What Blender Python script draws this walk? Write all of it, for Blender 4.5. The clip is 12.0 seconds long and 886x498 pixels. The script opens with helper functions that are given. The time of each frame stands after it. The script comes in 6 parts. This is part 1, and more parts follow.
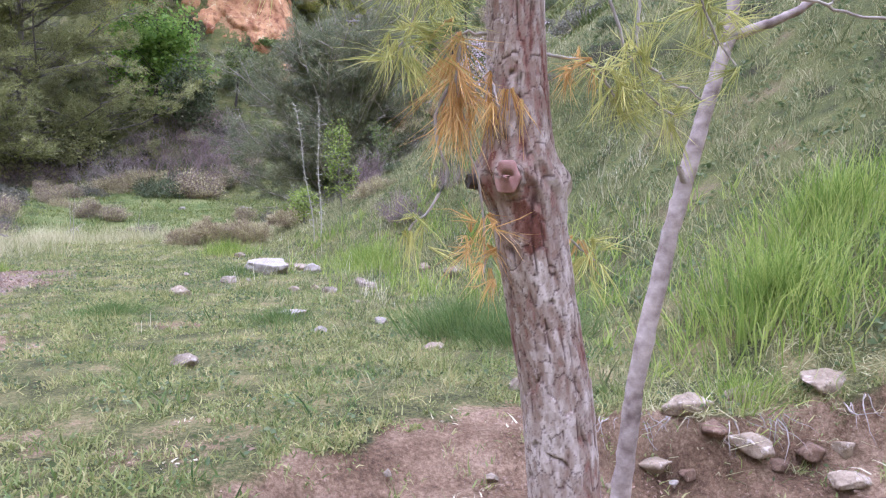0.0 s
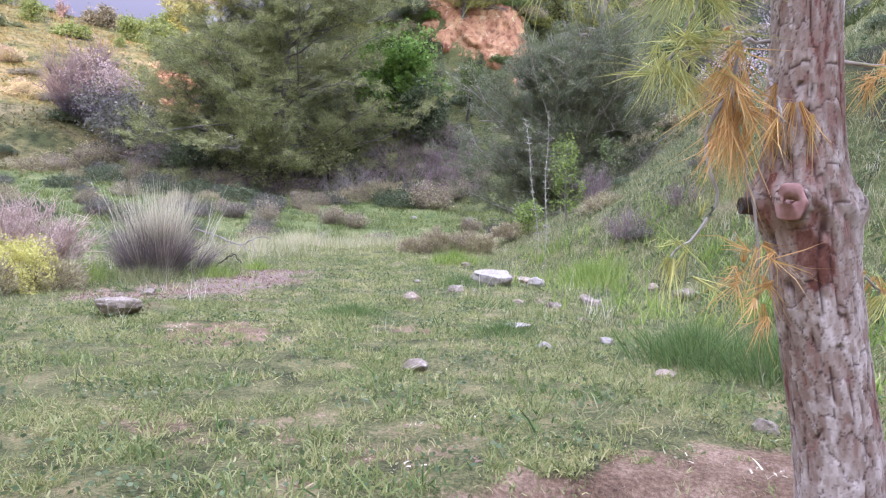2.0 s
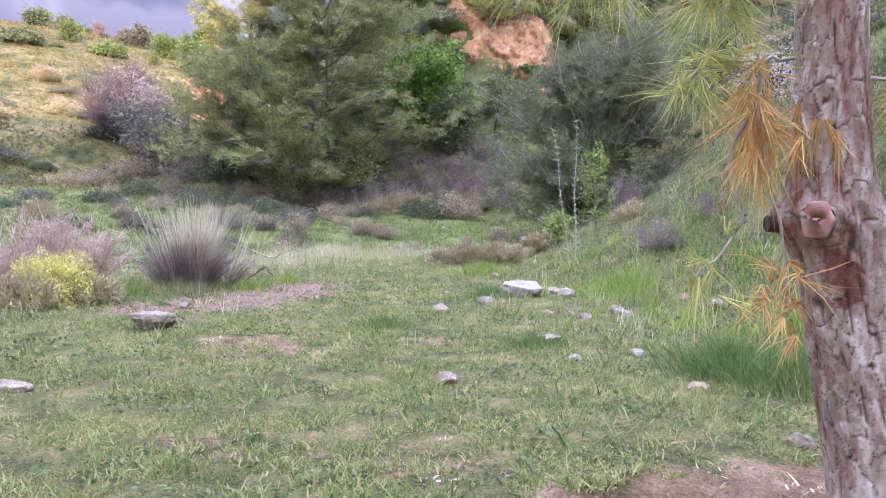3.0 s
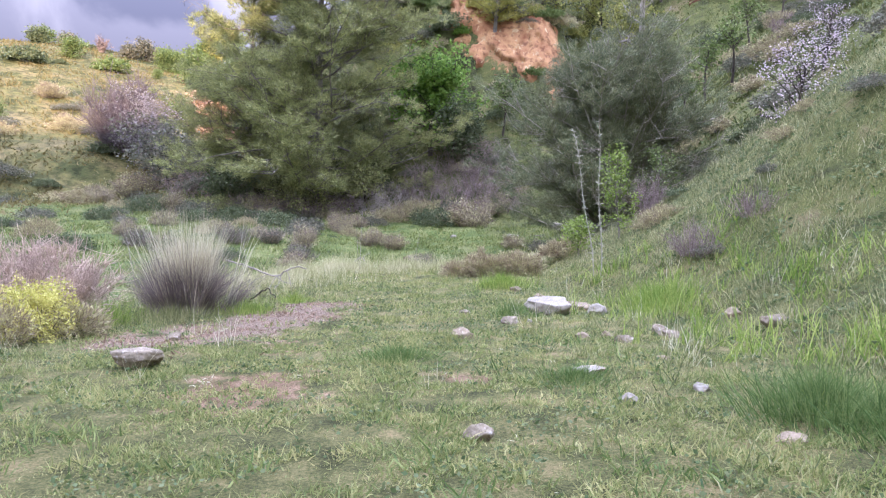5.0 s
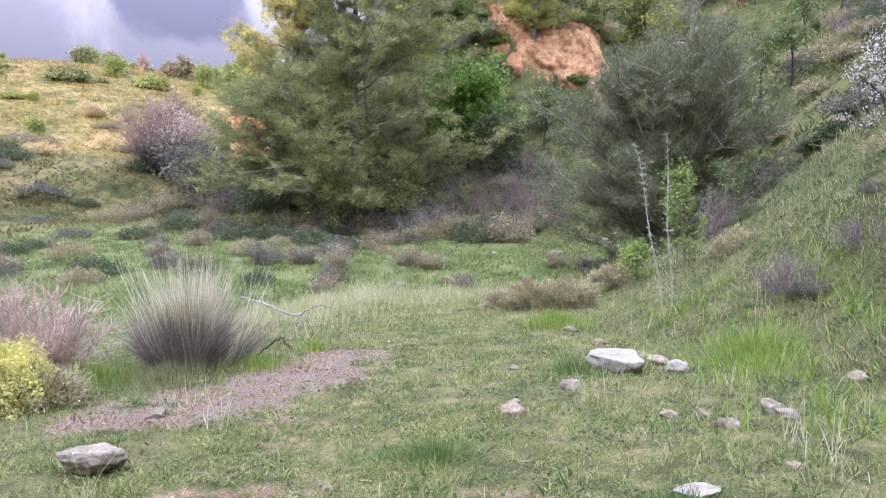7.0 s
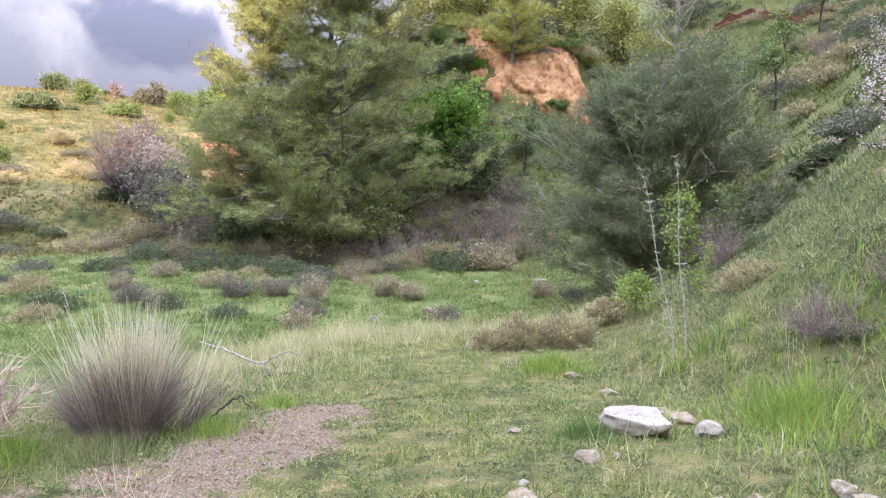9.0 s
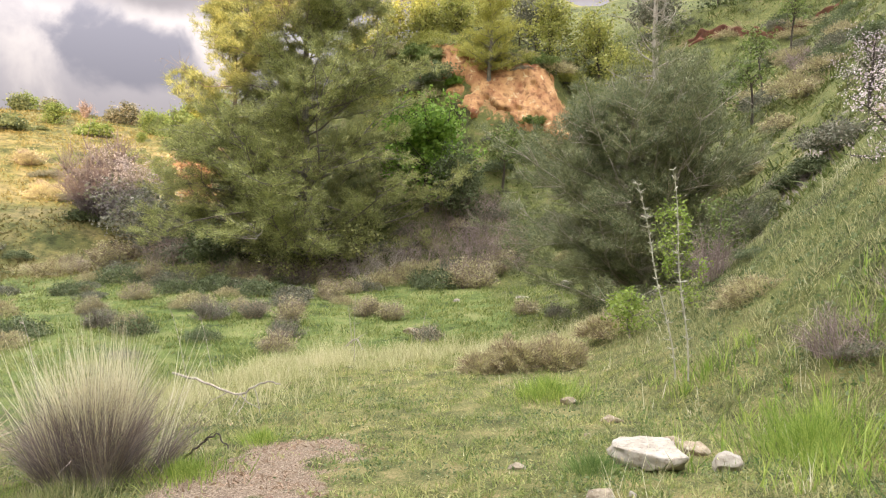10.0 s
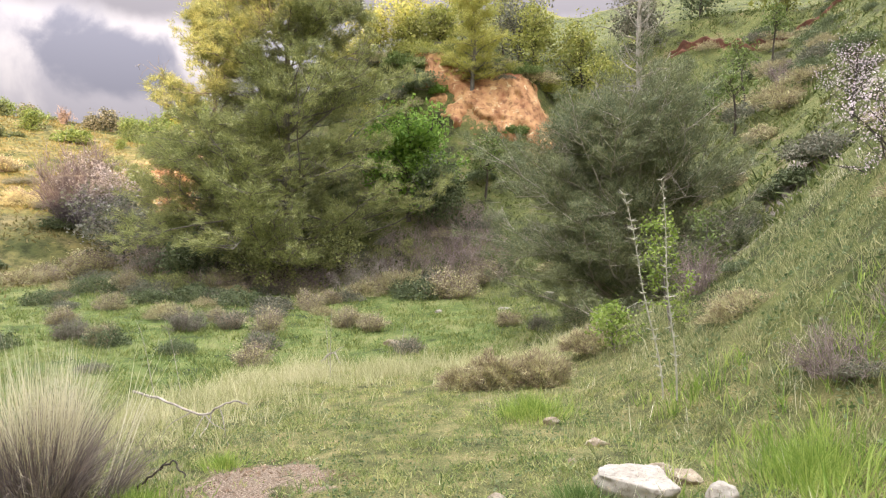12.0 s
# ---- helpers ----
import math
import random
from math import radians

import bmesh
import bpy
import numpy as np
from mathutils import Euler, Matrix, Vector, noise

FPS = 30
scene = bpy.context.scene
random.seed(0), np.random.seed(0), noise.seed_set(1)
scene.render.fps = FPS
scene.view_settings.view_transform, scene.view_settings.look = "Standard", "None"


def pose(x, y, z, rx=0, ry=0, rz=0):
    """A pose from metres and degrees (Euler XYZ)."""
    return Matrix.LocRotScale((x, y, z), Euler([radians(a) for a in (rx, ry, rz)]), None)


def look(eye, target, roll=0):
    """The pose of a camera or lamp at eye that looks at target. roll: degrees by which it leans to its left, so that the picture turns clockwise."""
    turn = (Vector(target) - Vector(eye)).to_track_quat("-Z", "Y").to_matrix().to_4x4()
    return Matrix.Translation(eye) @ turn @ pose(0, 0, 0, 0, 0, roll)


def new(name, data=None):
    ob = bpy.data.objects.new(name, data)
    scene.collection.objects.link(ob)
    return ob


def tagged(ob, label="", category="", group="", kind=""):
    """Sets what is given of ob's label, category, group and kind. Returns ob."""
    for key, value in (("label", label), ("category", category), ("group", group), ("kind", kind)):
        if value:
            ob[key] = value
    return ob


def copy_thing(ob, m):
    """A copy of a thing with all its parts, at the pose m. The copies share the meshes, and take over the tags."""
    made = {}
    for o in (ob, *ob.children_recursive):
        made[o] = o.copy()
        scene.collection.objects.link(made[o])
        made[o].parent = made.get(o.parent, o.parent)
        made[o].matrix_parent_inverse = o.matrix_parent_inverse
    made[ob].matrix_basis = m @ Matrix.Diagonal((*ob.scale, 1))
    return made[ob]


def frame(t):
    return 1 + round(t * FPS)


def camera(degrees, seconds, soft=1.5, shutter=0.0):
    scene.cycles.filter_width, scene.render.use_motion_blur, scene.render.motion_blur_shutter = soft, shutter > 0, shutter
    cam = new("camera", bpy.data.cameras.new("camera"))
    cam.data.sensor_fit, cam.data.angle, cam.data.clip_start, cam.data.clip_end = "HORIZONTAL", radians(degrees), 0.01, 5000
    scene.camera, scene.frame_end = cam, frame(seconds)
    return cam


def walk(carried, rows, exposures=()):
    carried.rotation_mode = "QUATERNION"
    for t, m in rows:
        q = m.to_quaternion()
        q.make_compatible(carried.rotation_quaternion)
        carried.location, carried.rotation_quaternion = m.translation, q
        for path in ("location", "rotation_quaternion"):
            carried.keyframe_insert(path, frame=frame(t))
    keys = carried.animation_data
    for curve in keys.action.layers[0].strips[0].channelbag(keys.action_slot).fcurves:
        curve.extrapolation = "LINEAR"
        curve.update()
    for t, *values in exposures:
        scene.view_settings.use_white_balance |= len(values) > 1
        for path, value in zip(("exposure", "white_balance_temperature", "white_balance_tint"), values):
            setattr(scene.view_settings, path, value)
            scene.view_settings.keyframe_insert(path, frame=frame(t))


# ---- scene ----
cam = camera(63.6, 12.0, soft=1.15)
PATH = [
    (0, (-0.080, 0.120, 1.147), (0.040, 2.111, 0.990), 2.37),
    (0.5, (-0.107, 0.156, 1.148), (-0.243, 2.145, 0.993), 3.25),
    (1, (-0.128, 0.151, 1.134), (-0.434, 2.120, 0.973), 3.93),
    (1.5, (-0.140, 0.175, 1.143), (-0.556, 2.124, 0.981), 3.96),
    (2, (-0.154, 0.174, 1.159), (-0.641, 2.107, 1.007), 3.64),
    (2.5, (-0.148, 0.166, 1.171), (-0.688, 2.087, 1.031), 3.16),
    (3, (-0.142, 0.162, 1.183), (-0.711, 2.075, 1.054), 2.89),
    (4.8, (-0.497, 0.848, 1.217), (-1.073, 2.760, 1.102), 1.66),
    (5, (-0.522, 1.001, 1.236), (-1.114, 2.909, 1.124), 1.37),
    (5.5, (-0.636, 1.377, 1.302), (-1.265, 3.273, 1.197), 0.86),
    (6, (-0.905, 1.744, 1.385), (-1.568, 3.628, 1.280), 0.68),
    (6.5, (-0.998, 2.146, 1.424), (-1.681, 4.023, 1.326), 0.67),
    (7, (-1.042, 2.499, 1.523), (-1.738, 4.372, 1.437), 0.61),
    (7.2, (-1.097, 2.609, 1.509), (-1.796, 4.481, 1.430), 0.71),
    (8.8, (-1.514, 3.498, 1.622), (-2.172, 5.386, 1.600), 0.23),
    (9, (-1.537, 3.586, 1.628), (-2.176, 5.481, 1.614), 0.11),
    (9.5, (-1.710, 3.799, 1.642), (-2.313, 5.706, 1.650), -0.33),
    (10, (-1.839, 4.011, 1.665), (-2.415, 5.926, 1.699), -0.70),
    (10.5, (-1.889, 4.264, 1.706), (-2.456, 6.182, 1.758), -0.86),
    (11, (-1.891, 4.405, 1.693), (-2.456, 6.323, 1.755), -0.79),
    (11.5, (-1.895, 4.424, 1.695), (-2.448, 6.345, 1.757), -0.62),
    (12, (-1.896, 4.443, 1.706), (-2.427, 6.371, 1.766), -0.51),
]
walk(cam, [(t, look(e, g, r)) for t, e, g, r in PATH], [(0, 1.68, 5600, 36), (2.5, 1.70, 5550, 35), (5, 1.69, 5600, 30), (7.2, 1.69, 5750, 27), (9, 1.69, 6000, 22), (9.5, 1.70, 6400, 19), (10.5, 1.73, 8000, 14), (11.2, 1.74, 7900, 14), (12, 1.75, 7100, 17)])

# ---- light: low evening sun behind the camera, a cloudy sky ----
SUN_AZ, SUN_EL = 153.0, 10.0          # degrees; azimuth clockwise from +y
sun_from = Vector((math.sin(radians(SUN_AZ)) * math.cos(radians(SUN_EL)), math.cos(radians(SUN_AZ)) * math.cos(radians(SUN_EL)), math.sin(radians(SUN_EL))))
sun_data = bpy.data.lights.new("sun", "SUN")
sun_data.energy, sun_data.angle, sun_data.color = 3.7, radians(0.6), (1.0, 0.78, 0.50)
sun = new("sun", sun_data)
sun.matrix_world = look((0, 0, 60), Vector((0, 0, 60)) - sun_from)

world = bpy.data.worlds.new("sky")
scene.world = world
world.use_nodes = True
wt = world.node_tree
wt.nodes.clear()


def wnode(kind, **values):
    n = wt.nodes.new(kind)
    for key, value in values.items():
        n.inputs[key].default_value = value
    return n


sky = wt.nodes.new("ShaderNodeTexSky")
sky.sky_type, sky.sun_disc = "NISHITA", False
sky.sun_elevation, sky.sun_rotation = radians(SUN_EL), radians(SUN_AZ)
sky.air_density, sky.dust_density, sky.ozone_density = 1.0, 1.5, 1.0
coord = wt.nodes.new("ShaderNodeTexCoord")
flat = wt.nodes.new("ShaderNodeMapping")
flat.inputs["Scale"].default_value = (1.0, 1.0, 2.6)
flat.inputs["Location"].default_value = (0.37, 0.22, 0.15)
wt.links.new(coord.outputs["Generated"], flat.inputs["Vector"])
cloud = wnode("ShaderNodeTexNoise", Scale=3.4, Detail=7.0, Roughness=0.52, Distortion=0.25)
wt.links.new(flat.outputs[0], cloud.inputs["Vector"])
cover = wt.nodes.new("ShaderNodeValToRGB")
cover.color_ramp.elements[0].position, cover.color_ramp.elements[1].position = 0.40, 0.54
wt.links.new(cloud.outputs["Fac"], cover.inputs["Fac"])
body_noise = wnode("ShaderNodeTexNoise", Scale=2.6, Detail=6.0, Roughness=0.5)
shift = wt.nodes.new("ShaderNodeMapping")
shift.inputs["Scale"].default_value = (1.0, 1.0, 3.0)
shift.inputs["Location"].default_value = (2.1, 0.4, 0.9)
wt.links.new(coord.outputs["Generated"], shift.inputs["Vector"])
wt.links.new(shift.outputs[0], body_noise.inputs["Vector"])
tone = wt.nodes.new("ShaderNodeValToRGB")
tone.color_ramp.elements[0].position, tone.color_ramp.elements[0].color = 0.42, (7.6, 7.8, 8.3, 1)
tone.color_ramp.elements[1].position, tone.color_ramp.elements[1].color = 0.52, (2.6, 2.9, 3.7, 1)
wt.links.new(body_noise.outputs["Fac"], tone.inputs["Fac"])
mix = wt.nodes.new("ShaderNodeMix")
mix.data_type = "RGBA"
wt.links.new(cover.outputs["Color"], mix.inputs["Factor"])
wt.links.new(sky.outputs[0], mix.inputs["A"])
wt.links.new(tone.outputs["Color"], mix.inputs["B"])
# an overcast sky is brightest overhead, where the cloud is thin
split = wt.nodes.new("ShaderNodeSeparateXYZ")
wt.links.new(coord.outputs["Generated"], split.inputs[0])


def wmath(op, a, b):
    n = wt.nodes.new("ShaderNodeMath")
    n.operation = op
    for k, v in ((0, a), (1, b)):
        if isinstance(v, float):
            n.inputs[k].default_value = v
        else:
            wt.links.new(v, n.inputs[k])
    return n.outputs[0]


def wstep(value, lo, hi):
    n = wt.nodes.new("ShaderNodeMapRange")
    n.interpolation_type = "SMOOTHSTEP"
    n.inputs["From Min"].default_value, n.inputs["From Max"].default_value = lo, hi
    wt.links.new(value, n.inputs["Value"])
    return n.outputs["Result"]


def wmix(fac, a, b):
    n = wt.nodes.new("ShaderNodeMix")
    n.data_type = "RGBA"
    wt.links.new(fac, n.inputs["Factor"])
    for key, v in (("A", a), ("B", b)):
        if isinstance(v, tuple):
            n.inputs[key].default_value = (*v, 1)
        else:
            wt.links.new(v, n.inputs[key])
    return n.outputs["Result"]


# low in the sky: a pale veil, a heavy blue-grey cloud with a billowed edge, and a dark deck above it
billow = wnode("ShaderNodeTexNoise", Scale=9.0, Detail=8.0, Roughness=0.55, Distortion=0.3)
wt.links.new(coord.outputs["Generated"], billow.inputs["Vector"])
puff = wmath("SUBTRACT", billow.outputs["Fac"], 0.5)
across = wmath("ADD", wmath("MULTIPLY", split.outputs["X"], 0.759), wmath("MULTIPLY", split.outputs["Y"], 0.651))
across = wmath("DIVIDE", wmath("SUBTRACT", across, 0.012), 0.085)
rise = wmath("DIVIDE", wmath("SUBTRACT", split.outputs["Z"], 0.277), 0.036)
ring = wmath("SQRT", wmath("ADD", wmath("MULTIPLY", across, across), wmath("MULTIPLY", rise, rise)), 0.0)
heavy = wstep(wmath("ADD", ring, wmath("MULTIPLY", puff, 3.6)), 1.35, 0.6)
deck = wstep(wmath("ADD", split.outputs["Z"], wmath("MULTIPLY", puff, 0.06)), 0.305, 0.335)
veil = wmix(wstep(puff, -0.12, 0.14), (2.3, 2.35, 2.7), (3.4, 3.4, 3.6))
low_sky = wmix(deck, wmix(heavy, veil, (1.42, 1.52, 1.92)), (1.38, 1.40, 1.60))
whole_sky = wmix(wstep(split.outputs["Z"], 0.36, 0.48), low_sky, mix.outputs["Result"])

height_sq = wmath("MULTIPLY", split.outputs["Z"], split.outputs["Z"])
lift = wmath("ADD", wmath("MULTIPLY", height_sq, 5.5), 0.31)
bg = wt.nodes.new("ShaderNodeBackground")
wt.links.new(whole_sky, bg.inputs["Color"])
wt.links.new(wmath("MULTIPLY", lift, 0.125), bg.inputs["Strength"])
wout = wt.nodes.new("ShaderNodeOutputWorld")
wt.links.new(bg.outputs[0], wout.inputs[0])


# ---- materials ----
def ramp(t, fac, stops):
    n = t.nodes.new("ShaderNodeValToRGB")
    e = n.color_ramp.elements
    while len(e) < len(stops):
        e.new(0.5)
    for k, (p, c) in enumerate(stops):
        e[k].position, e[k].color = p, (*c, 1)
    t.links.new(fac, n.inputs["Fac"])
    return n.outputs["Color"]


def noise_node(t, scale, detail=5.0, rough=0.55, stretch=None, where="Object", distort=0.0):
    n = t.nodes.new("ShaderNodeTexNoise")
    n.inputs["Scale"].default_value, n.inputs["Detail"].default_value, n.inputs["Roughness"].default_value = scale, detail, rough
    n.inputs["Distortion"].default_value = distort
    c = t.nodes.new("ShaderNodeTexCoord")
    if stretch:
        m = t.nodes.new("ShaderNodeMapping")
        m.inputs["Scale"].default_value = stretch
        t.links.new(c.outputs[where], m.inputs["Vector"])
        t.links.new(m.outputs[0], n.inputs["Vector"])
    else:
        t.links.new(c.outputs[where], n.inputs["Vector"])
    return n.outputs["Fac"]


def blend(t, fac, a, b, mode="MIX"):
    n = t.nodes.new("ShaderNodeMix")
    n.data_type, n.blend_type = "RGBA", mode
    for key, v in (("Factor", fac), ("A", a), ("B", b)):
        if isinstance(v, (int, float)):
            n.inputs[key].default_value = v
        elif isinstance(v, tuple):
            n.inputs[key].default_value = (*v, 1)
        else:
            t.links.new(v, n.inputs[key])
    return n.outputs["Result"]


def maths(t, op, a, b=0.0, clamp=False):
    n = t.nodes.new("ShaderNodeMath")
    n.operation, n.use_clamp = op, clamp
    for k, v in ((0, a), (1, b)):
        if isinstance(v, (int, float)):
            n.inputs[k].default_value = v
        else:
            t.links.new(v, n.inputs[k])
    return n.outputs[0]


def material(name):
    m = bpy.data.materials.new(name)
    m.use_nodes = True
    t = m.node_tree
    p = t.nodes["Principled BSDF"]
    p.inputs["Specular IOR Level"].default_value = 0.25
    return m, t, p


def bump(t, p, height, strength, dist):
    n = t.nodes.new("ShaderNodeBump")
    n.inputs["Strength"].default_value, n.inputs["Distance"].default_value = strength, dist
    t.links.new(height, n.inputs["Height"])
    t.links.new(n.outputs[0], p.inputs["Normal"])


def leaf_mat(name, low, mid, high, patch=0.6, glow=0.35, rough=0.6, vary=0.5):
    """Leaves, needles and blades: colour differs piece by piece and in patches, with light through the leaf."""
    m, t, p = material(name)
    g = t.nodes.new("ShaderNodeNewGeometry")
    n = noise_node(t, patch, 4.0)
    f = maths(t, "ADD", maths(t, "MULTIPLY", g.outputs["Random Per Island"], vary), maths(t, "MULTIPLY", n, 1.2 - vary))
    c = ramp(t, f, [(0.2, low), (0.5, mid), (0.85, high)])
    t.links.new(c, p.inputs["Base Color"])
    p.inputs["Roughness"].default_value = rough
    tr = t.nodes.new("ShaderNodeBsdfTranslucent")
    t.links.new(c, tr.inputs["Color"])
    mx = t.nodes.new("ShaderNodeMixShader")
    mx.inputs[0].default_value = glow
    t.links.new(p.outputs[0], mx.inputs[1])
    t.links.new(tr.outputs[0], mx.inputs[2])
    t.links.new(mx.outputs[0], t.nodes["Material Output"].inputs["Surface"])
    return m


def wood_mat(name, dark, light, scale=14.0, stretch=(1, 1, 0.25), rough=0.85, relief=0.006):
    m, t, p = material(name)
    n = noise_node(t, scale, 6.0, 0.6, stretch)
    big = noise_node(t, scale * 0.15, 3.0)
    c = ramp(t, maths(t, "ADD", maths(t, "MULTIPLY", n, 0.7), maths(t, "MULTIPLY", big, 0.3)), [(0.35, dark), (0.65, light)])
    t.links.new(c, p.inputs["Base Color"])
    p.inputs["Roughness"].default_value = rough
    bump(t, p, n, 0.6, relief)
    return m


def stone_mat(name, a, b, stain, lichen, scale=6.0):
    m, t, p = material(name)
    n = noise_node(t, scale, 8.0, 0.62)
    n2 = noise_node(t, scale * 3.2, 6.0, 0.6)
    c = ramp(t, n, [(0.3, a), (0.62, b)])
    c = blend(t, ramp(t, n2, [(0.52, (0, 0, 0)), (0.62, (1, 1, 1))]), c, blend(t, 0.55, c, stain))
    c = blend(t, ramp(t, noise_node(t, scale * 1.7, 5.0, 0.7, distort=0.6), [(0.58, (0, 0, 0)), (0.64, (1, 1, 1))]), c, lichen)
    t.links.new(c, p.inputs["Base Color"])
    p.inputs["Roughness"].default_value = 0.9
    bump(t, p, maths(t, "ADD", n, maths(t, "MULTIPLY", n2, 0.5)), 0.7, 0.02)
    return m


MAT = {}
MAT["grass"] = leaf_mat("short_grass", (0.066, 0.100, 0.028), (0.210, 0.258, 0.076), (0.47, 0.43, 0.185), 1.9, 0.35, 0.6, 0.45)
MAT["clump_grass"] = leaf_mat("green_grass_clumps", (0.038, 0.075, 0.020), (0.12, 0.19, 0.050), (0.30, 0.34, 0.11), 1.2, 0.35, 0.6, 0.6)
MAT["clover"] = leaf_mat("low_clover_leaves", (0.05, 0.085, 0.03), (0.105, 0.15, 0.055), (0.19, 0.22, 0.10), 1.6, 0.3)
MAT["tall_grass"] = leaf_mat("fresh_tall_grass", (0.065, 0.125, 0.020), (0.190, 0.290, 0.048), (0.43, 0.49, 0.13), 0.9, 0.42)
MAT["slope_grass"] = leaf_mat("slope_grass", (0.062, 0.084, 0.032), (0.186, 0.215, 0.080), (0.43, 0.40, 0.20), 0.9, 0.35, 0.6, 0.6)
MAT["meadow_grass"] = leaf_mat("meadow_grass", (0.062, 0.098, 0.026), (0.165, 0.215, 0.055), (0.31, 0.32, 0.115), 0.35, 0.35, 0.6, 0.6)
MAT["hill_grass"] = leaf_mat("green_hill_grass", (0.042, 0.062, 0.017), (0.105, 0.135, 0.034), (0.200, 0.200, 0.070), 0.25, 0.3, 0.7, 0.45)
MAT["far_grass"] = leaf_mat("ochre_hill_grass", (0.100, 0.092, 0.030), (0.170, 0.145, 0.050), (0.240, 0.195, 0.080), 0.12, 0.3, 0.7, 0.35)
MAT["dry_grass"] = leaf_mat("pale_dry_grass", (0.200, 0.210, 0.080), (0.41, 0.40, 0.185), (0.63, 0.58, 0.35), 0.5, 0.35)
MAT["straw"] = leaf_mat("straw", (0.40, 0.36, 0.21), (0.58, 0.53, 0.34), (0.72, 0.67, 0.48), 2.0, 0.3)
MAT["tussock"] = leaf_mat("old_tussock_blades", (0.089, 0.070, 0.066), (0.189, 0.153, 0.138), (0.378, 0.310, 0.239), 1.5, 0.2)
MAT["litter"] = leaf_mat("dead_leaf_litter", (0.124, 0.077, 0.047), (0.259, 0.172, 0.110), (0.414, 0.288, 0.193), 2.0, 0.1)
MAT["dry_twig"] = leaf_mat("dry_pinkish_twigs", (0.240, 0.167, 0.133), (0.480, 0.356, 0.276), (0.696, 0.540, 0.414), 1.0, 0.05, 0.8)
MAT["pale_cane"] = leaf_mat("pale_grey_canes", (0.17, 0.135, 0.115), (0.33, 0.27, 0.23), (0.50, 0.43, 0.37), 0.8, 0.05, 0.8)
MAT["purple_twig"] = leaf_mat("purple_grey_twigs", (0.101, 0.072, 0.067), (0.224, 0.168, 0.151), (0.381, 0.290, 0.252), 0.8, 0.05, 0.8)
MAT["yellow_flower"] = leaf_mat("yellow_green_shrub_leaves", (0.34, 0.33, 0.07), (0.58, 0.55, 0.14), (0.75, 0.70, 0.26), 2.5, 0.35)
MAT["dark_twig"] = leaf_mat("dark_purple_twigs", (0.065, 0.048, 0.052), (0.125, 0.098, 0.102), (0.20, 0.165, 0.165), 0.8, 0.05, 0.8)
MAT["pine"] = leaf_mat("pine_needles", (0.098, 0.112, 0.044), (0.225, 0.244, 0.092), (0.43, 0.43, 0.165), 0.45, 0.25, 0.6, 0.55)
MAT["dark_pine"] = leaf_mat("dark_needles", (0.062, 0.076, 0.038), (0.140, 0.160, 0.078), (0.28, 0.29, 0.150), 0.8, 0.22, 0.6, 0.55)
# sunlight put into the colour: brighter, yellower leaves for the ledge and cliff
MAT["lit_pine"] = leaf_mat("sunlit_yellow_green_needles", (0.22, 0.23, 0.05), (0.40, 0.39, 0.09), (0.58, 0.53, 0.16), 0.6, 0.35)
MAT["sunlit_leaf"] = leaf_mat("sunlit_yellow_green_leaves", (0.143, 0.165, 0.039), (0.275, 0.286, 0.066), (0.440, 0.418, 0.121), 0.6, 0.4)
MAT["tuft"] = leaf_mat("lush_dark_grass", (0.045, 0.085, 0.022), (0.105, 0.18, 0.045), (0.24, 0.30, 0.10), 2.0, 0.4)
MAT["near_needles"] = leaf_mat("green_needles", (0.216, 0.243, 0.066), (0.405, 0.419, 0.121), (0.621, 0.581, 0.187), 3.0, 0.35)
MAT["dead_needles"] = leaf_mat("orange_dead_needles", (0.330, 0.174, 0.056), (0.550, 0.314, 0.094), (0.704, 0.493, 0.175), 9.0, 0.35)
MAT["bright_leaf"] = leaf_mat("bright_green_leaves", (0.07, 0.14, 0.02), (0.15, 0.27, 0.04), (0.27, 0.40, 0.08), 0.8, 0.4)
MAT["shrub_leaf"] = leaf_mat("small_shrub_leaves", (0.065, 0.10, 0.025), (0.13, 0.18, 0.045), (0.23, 0.28, 0.09), 1.2, 0.35)
MAT["fresh_leaf"] = leaf_mat("fresh_green_leaves", (0.11, 0.165, 0.028), (0.21, 0.29, 0.055), (0.36, 0.43, 0.12), 1.5, 0.4)
MAT["dark_leaf"] = leaf_mat("dark_evergreen_leaves", (0.054, 0.074, 0.034), (0.102, 0.130, 0.058), (0.180, 0.204, 0.096), 0.9, 0.25)
MAT["grey_leaf"] = leaf_mat("grey_green_leaves", (0.07, 0.075, 0.05), (0.14, 0.14, 0.09), (0.24, 0.225, 0.16), 0.9, 0.25)
MAT["heath"] = leaf_mat("brown_green_thorn_cushion", (0.150, 0.095, 0.068), (0.33, 0.265, 0.160), (0.54, 0.51, 0.25), 2.6, 0.2)
MAT["blossom"] = leaf_mat("pale_pink_blossom", (0.48, 0.36, 0.37), (0.66, 0.53, 0.54), (0.80, 0.71, 0.70), 2.0, 0.35)
MAT["far_blossom"] = leaf_mat("grey_pink_blossom", (0.125, 0.108, 0.102), (0.215, 0.190, 0.185), (0.330, 0.300, 0.290), 0.8, 0.25)
MAT["pink_leaf"] = leaf_mat("rust_pink_twigs", (0.25, 0.15, 0.09), (0.38, 0.24, 0.15), (0.48, 0.33, 0.2), 0.8, 0.25)
MAT["bark_grey"] = wood_mat("grey_bark", (0.10, 0.085, 0.07), (0.26, 0.225, 0.19))
MAT["bark_pale"] = wood_mat("pale_bark", (0.15, 0.110, 0.088), (0.56, 0.48, 0.40), 16.0, (1, 1, 1.3), 0.8, 0.012)
MAT["bark_dark"] = wood_mat("dark_bark", (0.035, 0.028, 0.022), (0.10, 0.08, 0.06))
